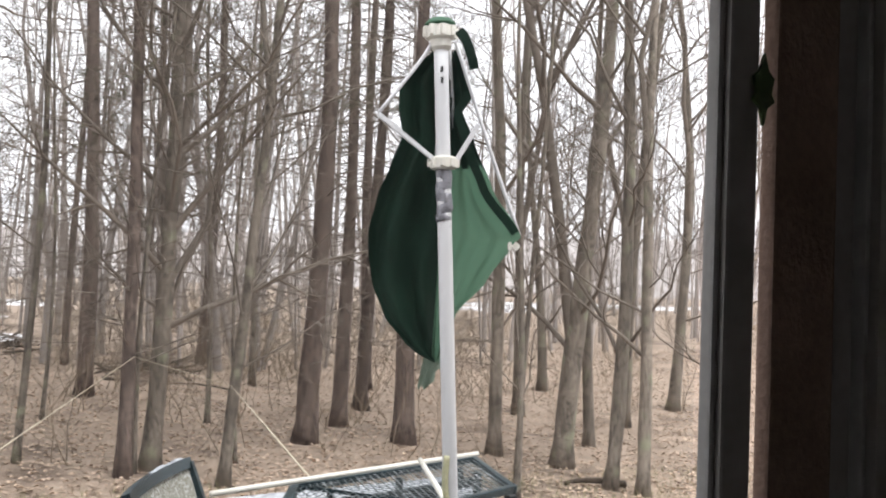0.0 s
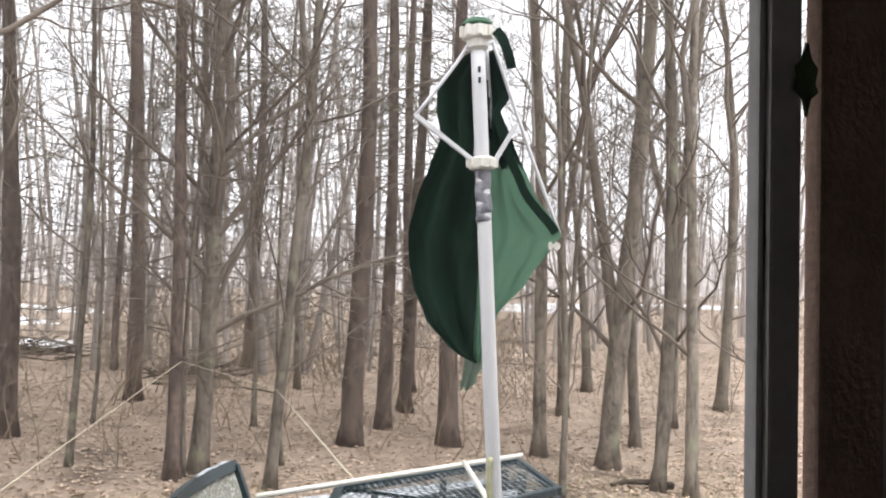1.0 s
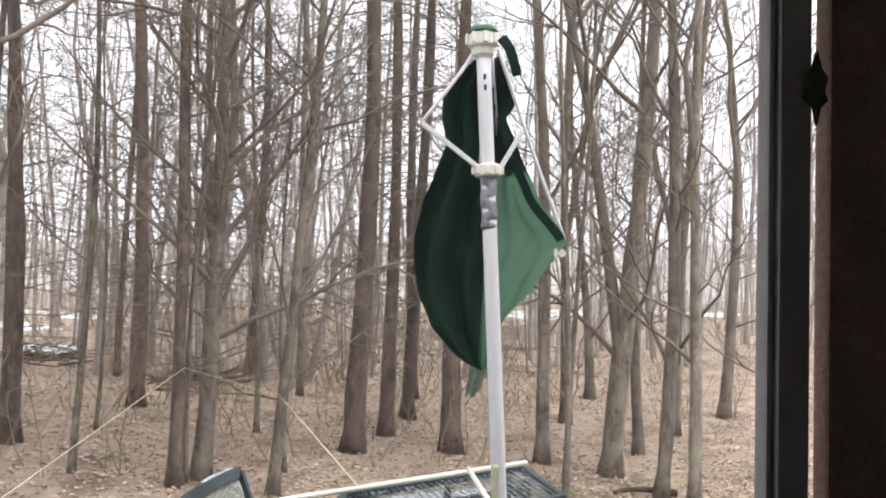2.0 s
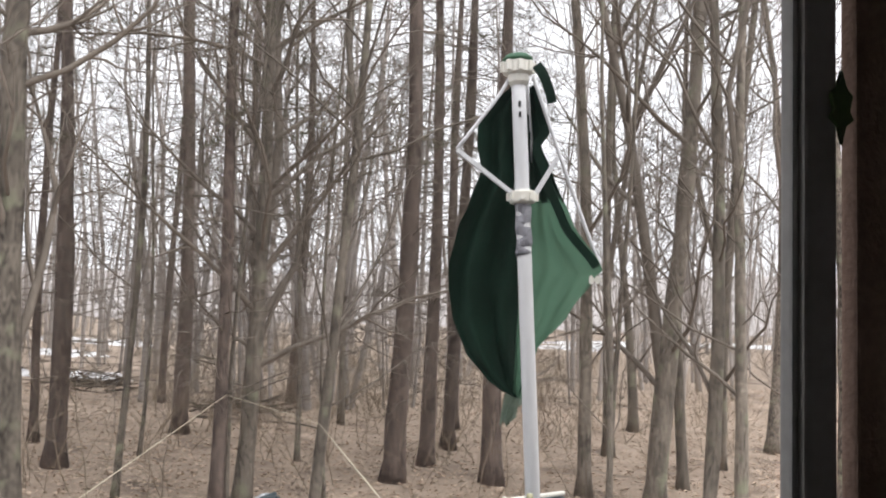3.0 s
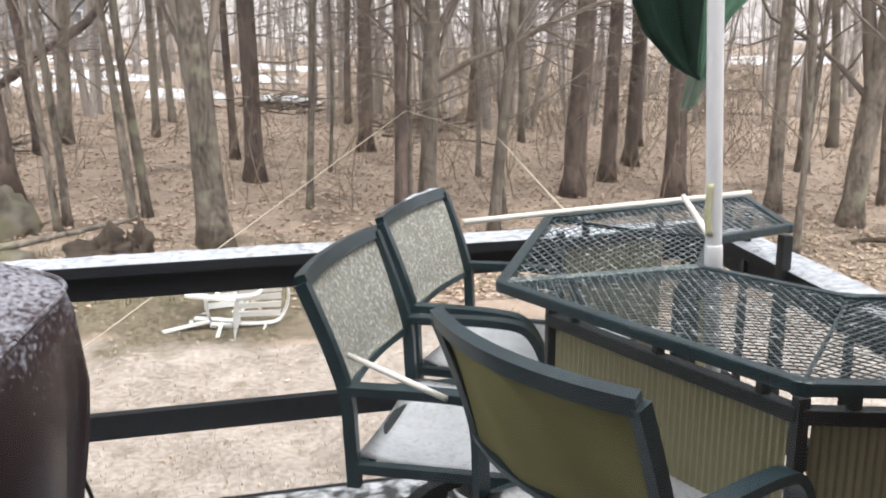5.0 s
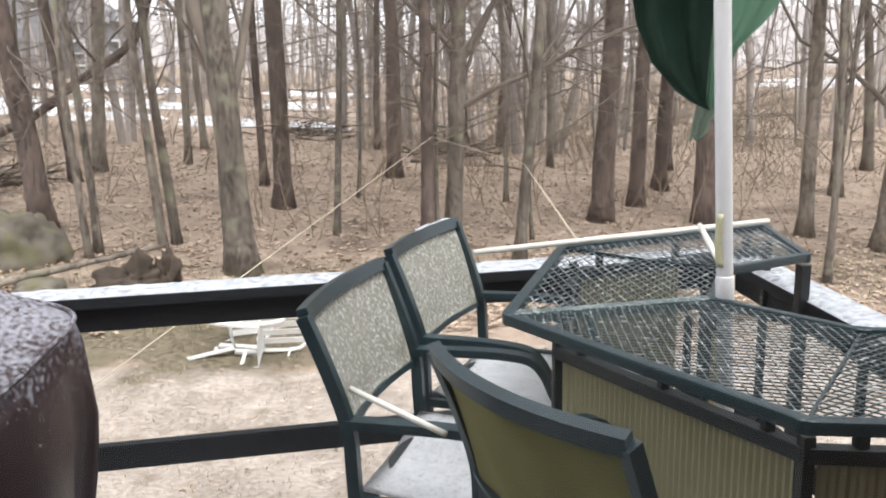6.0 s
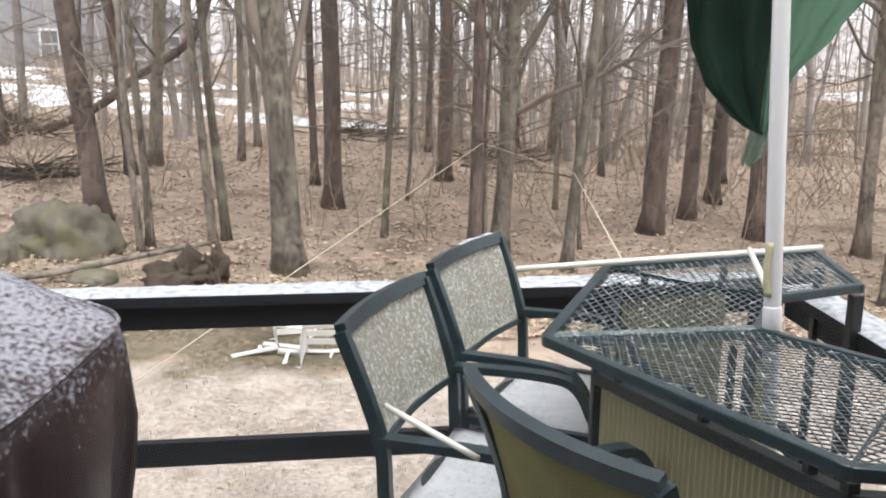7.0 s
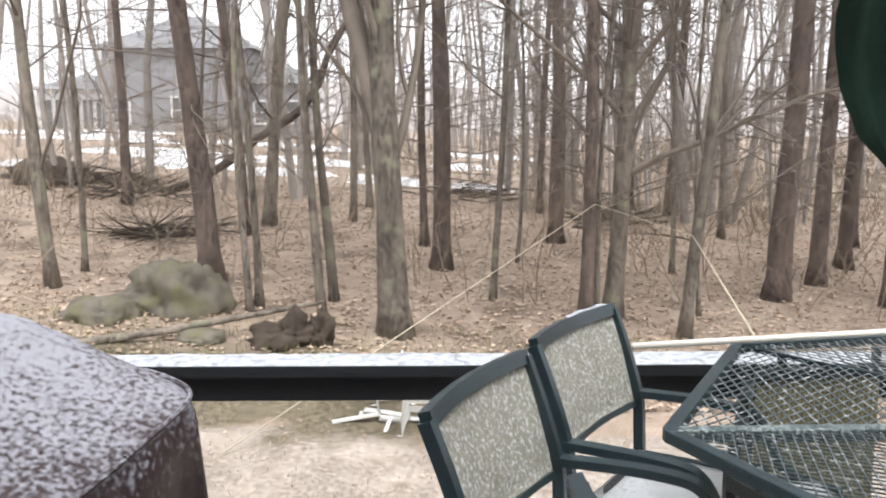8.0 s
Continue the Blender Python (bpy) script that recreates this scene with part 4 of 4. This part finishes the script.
rod("plastic_pipe", (1.435, 2.70, 1.107), (1.185, 2.06, 1.1), 0.009, M_PVC, "short white plastic pipe lying against the umbrella pole")
rod("plastic_pipe", (0.19, 1.83, 0.982), (0.345, 1.59, 0.967), 0.0065, M_PVC, "short white plastic pipe lying on a chair")
rod("rope", (1.75, 9.06, 0.84), (-1.25, 5.36, -0.37), 0.0042, M_ROPE, "pale rope strung from a tree to the ground", "rope")


# ---------------------------------------------------------------- covered grill
def build_grill():
    g = empty("covered_grill", pose(-1.06, 2.18, 0.028, 0, 0, -18), "grill under a dark brown vinyl cover dusted with snow", "grill")
    secs = [(-0.02, 0.5, 0.3, 0), (0.4, 0.55, 0.33, 0), (0.75, 0.61, 0.355, 0), (0.93, 0.605, 0.36, 0), (0.985, 0.59, 0.352, 0), (1.045, 0.43, 0.3, 0.02), (1.1, 0.3, 0.22, 0.07), (1.155, 0.19, 0.12, 0.12), (1.17, 0.08, 0.05, 0.14)]

    def ring(z, ax, ay, yo, n=64):
        out = []
        for k in range(n):
            a = 2 * math.pi * k / n
            c, s = math.cos(a), math.sin(a)
            e = 0.35
            fold = 1 + ((0.034 * math.sin(13 * a + 2 * math.sin(3 * a) + z * 2) + 0.016 * math.sin(29 * a + 3 * z)) * min(1, (0.97 - z) * 3) if z < 0.95 else 0.006 * math.sin(7 * a))
            yy = ay * math.copysign(abs(s) ** e, s) * fold + yo
            tilt = 0.18 * yy * min(1, max(0, (z - 0.3) / 0.6))
            out.append((ax * math.copysign(abs(c) ** e, c) * fold, yy, z + tilt + 0.012 * noise.noise((c * 2, s * 2, z * 3))))
        return out
    vs, fs = [], []
    n, fine = 128, []
    for q0, q1 in zip(secs, secs[1:]):
        m = 6 if q1[0] < 0.9 else 4
        fine += [tuple(a + (c - a) * k / m for a, c in zip(q0, q1)) for k in range(m)]
    fine.append(secs[-1])
    for q in fine:
        vs += ring(*q, n)
    for j in range(len(fine) - 1):
        for k in range(n):
            fs.append((j * n + k, j * n + (k + 1) % n, (j + 1) * n + (k + 1) % n, (j + 1) * n + k))
    fs.append(tuple(range((len(fine) - 1) * n, len(fine) * n)))
    ob = raw("cover", vs, fs, M_COVER, True)
    ob.parent = g
    bm = bmesh.new()
    tube(bm, [(x * 1.004, y * 1.004, z + 0.004) for x, y, z in ring(*secs[4], 96)] + [ring(*secs[4], 96)[0]], 0.006, 6)
    part("piping", bm, M_COVER, g)
    bm = bmesh.new()
    tube(bm, smooth_path([(0.5, 0.36, 0.5), (0.52, 0.37, 0.42), (0.535, 0.37, 0.34), (0.52, 0.365, 0.3), (0.505, 0.365, 0.34), (0.51, 0.365, 0.4)], 5), 0.006, 8)
    part("drawcord", bm, M_BLACKMETAL, g, "black drawcord loop")
    bm = bmesh.new()
    rows = []
    for i in range(25):
        f = i / 24
        up = math.sin(math.pi * f) ** 0.7
        x, y, z = 0.02 + 0.42 * f, 0.318 + 0.012 * math.sin(9 * f), 1.09 - 0.055 * f
        rows.append([bm.verts.new((x + 0.008 * k * math.sin(5 * f + k), y + 0.012 * k, z + (0.016 * k - 0.004 * k * k) * up * (1 + 0.5 * math.sin(17 * f)))) for k in range(4)])
    for r0, r1 in zip(rows, rows[1:]):
        for k in range(3):
            bm.faces.new((r0[k], r0[k + 1], r1[k + 1], r1[k]))
    bmesh.ops.solidify(bm, geom=bm.faces[:], thickness=0.004)
    part("loose_fold", bm, M_COVER, g, "crumpled loose fold of the cover", smooth=True)
    return g


build_grill()
rod("rope", (1.75, 9.06, 0.84), (2.6, 8.6, 0.58), 0.003, M_ROPE, "pale rope tied between two trees", "rope")
rod("rope", (2.6, 8.6, 0.58), (0.99, 2.65, 1.095), 0.003, M_ROPE, "thin pale rope running from a tree to the table", "rope")


# ---------------------------------------------------------------- small things at the door and table
def build_ornament():
    bm = bmesh.new()
    out = [(0, 0.037), (0.006, 0.02), (0.015, 0.012), (0.011, -0.004), (0.016, -0.012), (0.005, -0.02), (0, -0.038), (-0.005, -0.02), (-0.016, -0.012), (-0.011, -0.004), (-0.015, 0.012), (-0.006, 0.02)]
    a = [bm.verts.new((0.589 + x, 0.524, 1.982 + z)) for x, z in out]
    f = bm.faces.new(a)
    r = bmesh.ops.extrude_face_region(bm, geom=[f])
    bmesh.ops.translate(bm, vec=(0, 0.004, 0), verts=[v for v in r["geom"] if isinstance(v, bmesh.types.BMVert)])
    ob = link("leaf_ornament", bm, M_LEAFDECO)
    tagged(ob, "small green leaf-shaped ornament stuck on the door frame", "ornament")


build_ornament()

bm = bmesh.new()
rect_sweep(bm, [um(-0.02 - 0.056 * (z - 1.15) + 0.004 * math.sin(z * 30), z, -0.0215) for z in [1.15 + 0.012 * k for k in range(12)]], 0.017, 0.003, tuple(UR))
tagged(link("tape_strip", bm, mat("yellow_tape", (0.45, 0.44, 0.25), (0.62, 0.6, 0.42), 30, 0.5, 0, 0.3), True), "yellowed tape stuck on the umbrella pole", "tape")


# ---------------------------------------------------------------- toppled resin chairs in the yard
def build_resin_chair(m, label):
    """Local axes: the chair faces +y, z up, origin on the ground under the seat."""
    ch = empty("resin_chair", m, label, "chair", "toppled garden chairs")
    bm = bmesh.new()
    grid = []
    for j in range(7):
        y = -0.22 + 0.44 * j / 6
        grid.append([bm.verts.new((0.225 * u * (1 + 0.06 * j / 6), y, 0.4 + 0.03 * u * u - 0.02 * math.sin(math.pi * j / 6) + 0.012 * j / 6)) for u in [i / 5 - 1 for i in range(11)]])
    for r0, r1 in zip(grid, grid[1:]):
        for a, b, c, d in zip(r0, r0[1:], r1[1:], r1):
            bm.faces.new((a, b, c, d))
    bmesh.ops.solidify(bm, geom=bm.faces[:], thickness=0.012)
    part("seat", bm, M_RESIN, ch, smooth=True)
    bend = lambda x, f: -0.22 - 0.11 * f + 0.055 * (x / 0.24) ** 2
    for k in range(5):
        bm = bmesh.new()
        x = -0.164 + 0.082 * k
        rect_sweep(bm, [(x * (0.92 + 0.1 * f), bend(x, f), 0.4 + 0.38 * f) for f in (0, 0.25, 0.5, 0.75, 1)], 0.056, 0.01, (1, 0, 0))
        part("back_slat", bm, M_RESIN, ch)
    bm = bmesh.new()
    rect_sweep(bm, smooth_path([(-0.24, -0.18, 0.42), (-0.25, -0.23, 0.62), (-0.235, -0.28, 0.76), (-0.13, -0.325, 0.825), (0, -0.335, 0.845), (0.13, -0.325, 0.825), (0.235, -0.28, 0.76), (0.25, -0.23, 0.62), (0.24, -0.18, 0.42)], 4), 0.05, 0.018, (0, 1, 0.3))
    part("back_rim", bm, M_RESIN, ch, smooth=True)
    for s in (-1, 1):
        for (y0, y1) in ((-0.17, -0.25), (0.19, 0.24)):
            bm = bmesh.new()
            rect_sweep(bm, [(s * 0.215, y0, 0.42), (s * 0.235, (y0 + y1) / 2, 0.22), (s * 0.262, y1, 0.0)], 0.06, 0.022, (0, 1, 0))
            part("leg", bm, M_RESIN, ch)
        bm = bmesh.new()
        beam(bm, (s * 0.235, -0.21, 0.26), (s * 0.235, 0.215, 0.26), 0.012, 0.035, 0.003)
        part("side_brace", bm, M_RESIN, ch)
        bm = bmesh.new()
        rect_sweep(bm, smooth_path([(s * 0.25, -0.25, 0.66), (s * 0.285, -0.1, 0.645), (s * 0.285, 0.12, 0.635), (s * 0.275, 0.2, 0.58), (s * 0.245, 0.21, 0.42)], 5), 0.055, 0.016, (1, 0, 0))
        part("armrest", bm, M_RESIN, ch, smooth=True)
    return ch


# both lie on their sides with the legs pointing one way: local z along the ground, local x upwards
LYING = Matrix(((0, 0, 1, 0), (0, -1, 0, 0), (1, 0, 0, 0), (0, 0, 0, 1)))
build_resin_chair(pose(-0.57, 6.28, -0.165, -6, 0, 5) @ LYING @ Matrix.Scale(0.76, 4), "white resin garden chair lying toppled on its side")
build_resin_chair(pose(-0.36, 6.04, -0.17, 12, 6, -8) @ LYING @ Matrix.Scale(0.76, 4), "white resin garden chair lying tipped against another chair")


# ---------------------------------------------------------------- rock, stumps, logs
def blob(name, c, s, mt, label, cat, seed, rough=0.25, kind=""):
    bm = bmesh.new()
    bmesh.ops.create_icosphere(bm, subdivisions=4, radius=1.0)
    for v in bm.verts:
        n = v.co.normalized()
        k = 1 + rough * noise.noise(n * 1.3 + Vector((seed, 0, 0))) + rough * 0.5 * noise.noise(n * 3.5 + Vector((0, seed, 0))) + rough * 0.35 * noise.noise(n * 8 + Vector((0, 0, seed)))
        v.co = Vector((n.x * s[0], n.y * s[1], n.z * s[2])) * k
    ob = link(name, bm, mt, True)
    ob.location = c
    return tagged(ob, label, cat, kind=kind)


blob("boulder", (-2.42, 8.85, -0.1), (0.52, 0.42, 0.47), M_ROCK, "large grey-green mossy boulder among leaves", "rock", 2.0, 0.5)
blob("rock", (-2.95, 8.4, -0.14), (0.35, 0.3, 0.2), M_ROCK, "low mossy rock beside a boulder", "rock", 5.0)
blob("rock", (-1.9, 7.9, -0.22), (0.22, 0.18, 0.09), M_ROCK, "small grey rock at the edge of the yard", "rock", 8.0)
blob("rotten_stump", (-1.12, 7.85, -0.2), (0.22, 0.18, 0.17), M_WOODROT, "dark rotten stump at the edge of the yard", "stump", 11.0, 0.95)
blob("rotten_stump", (-0.82, 7.85, -0.17), (0.1, 0.1, 0.22), M_WOODROT, "upright dark broken stump", "stump", 14.0, 0.85)
blob("root_mound", (-6.9, 18.0, 0.25), (1.5, 0.7, 0.5), M_WOODROT, "low dark mound of soil and roots in the woods", "mound", 21.0, 0.7)
blob("mossy_mound", (-1.0, 6.3, -0.42), (0.5, 0.32, 0.11), mat("mossy_soil", (0.08, 0.065, 0.04), (0.22, 0.185, 0.125), 7, 1, 0, 1.0, fw=0.6), "low mossy mound of soil in the yard", "mound", 17.0, 0.4)


def log(name, pts, r0, r1, mt, label, cat="log"):
    p = smooth_path(pts, 6)
    n = len(p)
    rad = [r0 + (r1 - r0) * i / (n - 1) for i in range(n)]
    vs, fs = sweep(p, rad, 10)
    vs = [v + Vector((noise.noise(v * 7), noise.noise(v * 7 + Vector((5, 0, 0))), noise.noise(v * 7 + Vector((0, 5, 0))))) * r0 * 0.25 for v in vs]
    return tagged(raw(name, vs, fs, mt, True), label, cat)


log("fallen_branch", [(-3.0, 7.45, -0.17), (-2.2, 7.8, -0.13), (-1.5, 8.2, -0.08), (-0.9, 8.65, -0.05)], 0.04, 0.02, M_BARK, "long fallen branch lying along the yard's edge", "branch")
log("fallen_tree", [(-5.4, 17.6, 0.2), (-4.6, 17.0, 0.4), (-3.6, 15.9, 0.8), (-2.75, 15.2, 1.35), (-2.1, 15.1, 1.75), (-1.75, 15.1, 2.15), (-1.5, 15.2, 2.8), (-1.0, 15.4, 3.7), (-0.6, 15.6, 5.0)],
    0.085, 0.05, M_PINE, "bent fallen trunk leaning among standing trees", "fallen tree")
log("fallen_log", [(2.6, 15.6, -0.2), (3.1, 15.45, -0.24), (3.5, 15.15, -0.27), (4.1, 14.95, -0.27), (4.6, 14.6, -0.36)], 0.05, 0.025, M_WOODROT, "brown log lying on the leaf litter")
log("fallen_log", [(0.5, 14.9, -0.11), (0.8, 14.66, -0.14), (1.15, 14.35, -0.16)], 0.035, 0.025, M_WOODROT, "thin brown log lying on the leaf litter")
log("fallen_log", [(6.45, 8.1, -0.62), (6.7, 8.07, -0.6), (7.0, 7.95, -0.62), (7.2, 7.9, -0.66)], 0.022, 0.045, M_WOODROT, "short dark log lying on the leaf litter")
log("fallen_log", [(-4.2, 12.2, 0.03), (-3.7, 12.5, 0.06), (-3.2, 12.9, 0.04)], 0.06, 0.06, M_WOODROT, "dark log on a heap of brush")


def brush_heap(x, y, w, seed):
    rnd = random.Random(seed)
    vs, fs = [], []
    for k in range(70):
        a, r = rnd.uniform(0, 6.28), w * rnd.random() ** 0.6
        z = ground_z(x, y) + 0.05 + 0.35 * w * max(0, 1 - r / w) * rnd.random()
        b = rnd.uniform(0, 6.28)
        branch_tubes(rnd, (x + r * math.cos(a), y + r * math.sin(a), z), (math.cos(b), math.sin(b), rnd.uniform(-0.15, 0.35)), rnd.uniform(0.4, 1.3), rnd.uniform(0.006, 0.022), 2, vs, fs, 0, 0.12, (5, 4, 4, 3), (0, 0, 2))
    tagged(raw("brush_heap", vs, fs, M_WOODROT, True), "dark heap of dead branches on the forest floor", "brush heap")


brush_heap(-3.7, 12.6, 0.55, 1)
brush_heap(-6.4, 17.5, 1.4, 2)
brush_heap(-5.3, 16.2, 1.0, 6)
brush_heap(0.8, 18.6, 1.1, 4)
brush_heap(3.4, 16.2, 0.9, 5)


# ---------------------------------------------------------------- old snow patches in the distance
def build_snow():
    rnd = random.Random(31)
    vs, fs = [], []
    spots = [(-5.5, 22.8, 1.3, 0.9), (-3.4, 21.6, 1.1, 0.5), (-0.9, 21.2, 0.9, 0.6), (1.2, 20.6, 0.6, 0.4), (-7.5, 27, 2.2, 1.2), (-3.8, 27, 1.8, 1.2), (0.9, 28.5, 1.0, 0.9), (-12, 35, 3, 1.8),
             (-5, 37, 3, 1.6), (2.5, 38, 2, 1.6), (30, 44, 4, 3), (-16, 42, 4, 2), (-8.5, 20.6, 1.0, 0.5), (36, 50, 5, 3), (44, 48, 8, 4)]
    for n, (cx, cy, ax, ay) in enumerate(spots):
        o = len(vs)
        vs.append((cx, cy, ground_z(cx, cy) + 0.12))
        m, rings = 40, 4
        for r in range(1, rings + 1):
            for k in range(m):
                a = 2 * math.pi * k / m
                w = 1 + 0.75 * noise.noise((math.cos(a) * 1.6, math.sin(a) * 1.6, n * 3.7)) + 0.6 * noise.noise((math.cos(a) * 5, math.sin(a) * 5, n * 1.9))
                f = r / rings * w
                x, y = cx + ax * f * math.cos(a), cy + ay * f * math.sin(a)
                vs.append((x, y, ground_z(x, y) + (0.12 if r < rings else -0.02) + 0.03 * noise.noise((x, y, 2.0))))
        for k in range(m):
            fs.append((o, o + 1 + k, o + 1 + (k + 1) % m))
            for r in range(rings - 1):
                q = o + 1 + r * m
                fs.append((q + k, q + m + k, q + m + (k + 1) % m, q + (k + 1) % m))
    tagged(raw("old_snow", vs, fs, M_PATCH, True), "patches of old snow lying in the far woods", "snow", kind="stuff")


build_snow()


# ---------------------------------------------------------------- brush, leaves, grass
def build_brush():
    rnd = random.Random(5)
    vs, fs = [], []
    for k in range(710):
        y = rnd.uniform(14, 48) if k > 110 else rnd.uniform(9, 16)
        x = rnd.uniform(-0.5 * y - 1, 1.25 * y + 1)
        if k > 540:
            y = rnd.uniform(13, 30)
            x = y * rnd.uniform(0.12, 0.75)
        z = ground_z(x, y) - 0.03
        for s in range(rnd.randint(1, 4) if y < 16 else rnd.randint(3, 7)):
            a = rnd.uniform(0, 6.28)
            branch_tubes(rnd, (x + rnd.gauss(0, 0.15), y + rnd.gauss(0, 0.15), z), (math.cos(a) * 0.5, math.sin(a) * 0.5, 1), rnd.uniform(0.4, 1.9), rnd.uniform(0.003, 0.008) * (1 + y / 40), 2, vs, fs,
                         0.1, 0.22, (3, 3, 3, 3), (0, 0, 4))
    tagged(raw("brush", vs, fs, M_BRUSH, True), "thin tan brush and bare shoots on the forest floor", "brush", kind="stuff")


build_brush()


def build_scatter(name, count, ylo, yhi, size, mt, label, cat, seed, power=1.0, blade=False):
    """Leaves (bent four-cornered pieces) or upright blades strewn over the ground."""
    rs = np.random.RandomState(seed)
    y = ylo + (yhi - ylo) * rs.rand(count) ** power
    x = -0.62 * y - 0.5 + rs.rand(count) * (1.95 * y + 1.5)
    vs, fs = [], []
    thin = rs.rand(count)
    for i in range(count):
        xx, yy = float(x[i]), float(y[i])
        if not blade and ylo > 6 and xx < 1.2 and thin[i] > (yy - 6.3) / 2.6 + 0.6 * noise.noise((xx * 0.9, yy * 0.9, 7.0)):
            continue
        z = ground_z(xx, yy) + 0.05 * noise.noise((xx * 0.7, yy * 0.7, 1.0)) + 0.025 * noise.noise((xx * 2.3, yy * 2.3, 4.0)) if yy > 3 else ground_z(xx, yy)
        a, s = rs.rand() * 6.283, size * (0.6 + 0.8 * rs.rand())
        c, d = math.cos(a), math.sin(a)
        o = len(vs)
        if blade:
            vs += [(xx - 0.004 * d, yy, z - 0.01), (xx + 0.004 * d, yy + 0.004 * c, z - 0.01), (xx + c * s * 0.5, yy + d * s * 0.5, z + s)]
            fs.append((o, o + 1, o + 2))
        else:
            t1, t2, h = rs.rand() * 0.35 * s, rs.rand() * 0.35 * s, 0.006 + 0.02 * rs.rand()
            vs += [(xx - c * s / 2, yy - d * s / 2, z + h), (xx + d * s * 0.3, yy - c * s * 0.3, z + h + t1), (xx + c * s / 2, yy + d * s / 2, z + h + 0.2 * t2), (xx - d * s * 0.3, yy + c * s * 0.3, z + h + t2)]
            fs += [(o, o + 1, o + 2), (o, o + 2, o + 3)]
    tagged(raw(name, vs, fs, mt), label, cat, kind="stuff")


build_scatter("fallen_leaves", 60000, 6.5, 20, 0.056, M_LEAF, "brown fallen leaves covering the forest floor", "leaves", 1, 1.2)
build_scatter("fallen_leaves", 600, 3.6, 6.8, 0.032, M_LEAF, "scattered brown leaves on the yard", "leaves", 2)
build_scatter("dry_grass", 12000, 3.3, 6.4, 0.022, M_GRASS, "short dry grass on the yard", "grass", 3, blade=True)
build_scatter("mossy_grass", 5000, 6.6, 8.6, 0.1, M_MOSS, "tufts of green-brown grass along the yard's edge", "grass", 4, blade=True)


# ---------------------------------------------------------------- house and hills far off
def build_far_house():
    h = empty("house", pose(-13.2, 48, 0.8), "blue-grey two-storey house with grey hip roof and white trim", "house")

    def hip(name, x0, x1, y0, y1, z, top, over=0.4):
        bm = bmesh.new()
        a = [bm.verts.new(p) for p in ((x0 - over, y0 - over, z), (x1 + over, y0 - over, z), (x1 + over, y1 + over, z), (x0 - over, y1 + over, z))]
        my, ins = (y0 + y1) / 2, min(x1 - x0, y1 - y0) * 0.45
        r = [bm.verts.new((x0 + ins, my, top)), bm.verts.new((x1 - ins, my, top))]
        for f in ((a[0], a[1], r[1], r[0]), (a[1], a[2], r[1]), (a[2], a[3], r[0], r[1]), (a[3], a[0], r[0]), (a[3], a[2], a[1], a[0])):
            bm.faces.new(f)
        part(name, bm, M_ROOF, h)
    for nm, c, s in (("wall", (0, 3.5, 2.2), (7.6, 7, 4.6)), ("wall", (5.2, 3.2, 1.3), (3.2, 5.5, 2.8))):
        bm = bmesh.new()
        box(bm, c, s)
        part(nm, bm, M_SIDING, h)
    bm = bmesh.new()
    box(bm, (-5.6, 3, 1.1), (3.8, 5, 2.6))
    part("sunroom", bm, M_TRIM, h, "white glazed sunroom")
    hip("roof", -3.8, 3.8, 0, 7, 4.5, 6.5)
    hip("roof", 3.6, 6.8, 0.4, 6, 2.7, 3.9)
    hip("roof", -7.5, -3.8, 0.5, 5.5, 2.4, 3.3)
    for x, z, w, hh in ((-2.9, 1.3, 0.9, 1.4), (0.2, 1.3, 0.9, 1.4), (2.7, 3.7, 0.7, 0.8), (4.4, 1.2, 0.8, 1.2), (6.1, 1.2, 0.8, 1.2)):
        y = 0 if x < 3.8 else 0.45
        bm = bmesh.new()
        for c, s in (((x - w / 2, y - 0.03, z), (0.12, 0.1, hh)), ((x + w / 2, y - 0.03, z), (0.12, 0.1, hh)), ((x, y - 0.03, z - hh / 2), (w + 0.12, 0.1, 0.12)),
                     ((x, y - 0.03, z + hh / 2), (w + 0.12, 0.1, 0.12)), ((x, y - 0.03, z), (w, 0.06, 0.06))):
            box(bm, c, s)
        fr = part("window", bm, M_TRIM, h)
        bm = bmesh.new()
        box(bm, (x, y - 0.012, z), (w, 0.02, hh))
        pn = part("pane", bm, M_DARKPANE, fr)
    for k in range(5):
        bm = bmesh.new()
        box(bm, (-7.0 + 0.72 * k, 0.47, 1.1), (0.5, 0.06, 1.5))
        part("sunroom_pane", bm, M_DARKPANE, h)


build_far_house()


def build_hill():
    vs, fs = [], []
    n = 300
    for i in range(n + 1):
        a = radians(-75 + 150 * i / n)
        for j, (d, k) in enumerate(((105, 0.0), (125, 0.55), (150, 1.0), (190, 1.15))):
            x, y = math.sin(a) * d, math.cos(a) * d
            top = 7.5 + 3.0 * noise.noise((a * 2.2, 0, 1.0)) + 0.7 * noise.noise((a * 60, j, 3.0)) + 2.5 * max(0, a)
            vs.append((x, y, -0.6 + k * top))
    for i in range(n):
        for j in range(3):
            fs.append((i * 4 + j, (i + 1) * 4 + j, (i + 1) * 4 + j + 1, i * 4 + j + 1))
    tagged(raw("backdrop", vs, fs, M_HAZEHILL, True), "wooded hillside on the horizon, coloured pale with haze", "hill", kind="structure")


build_hill()
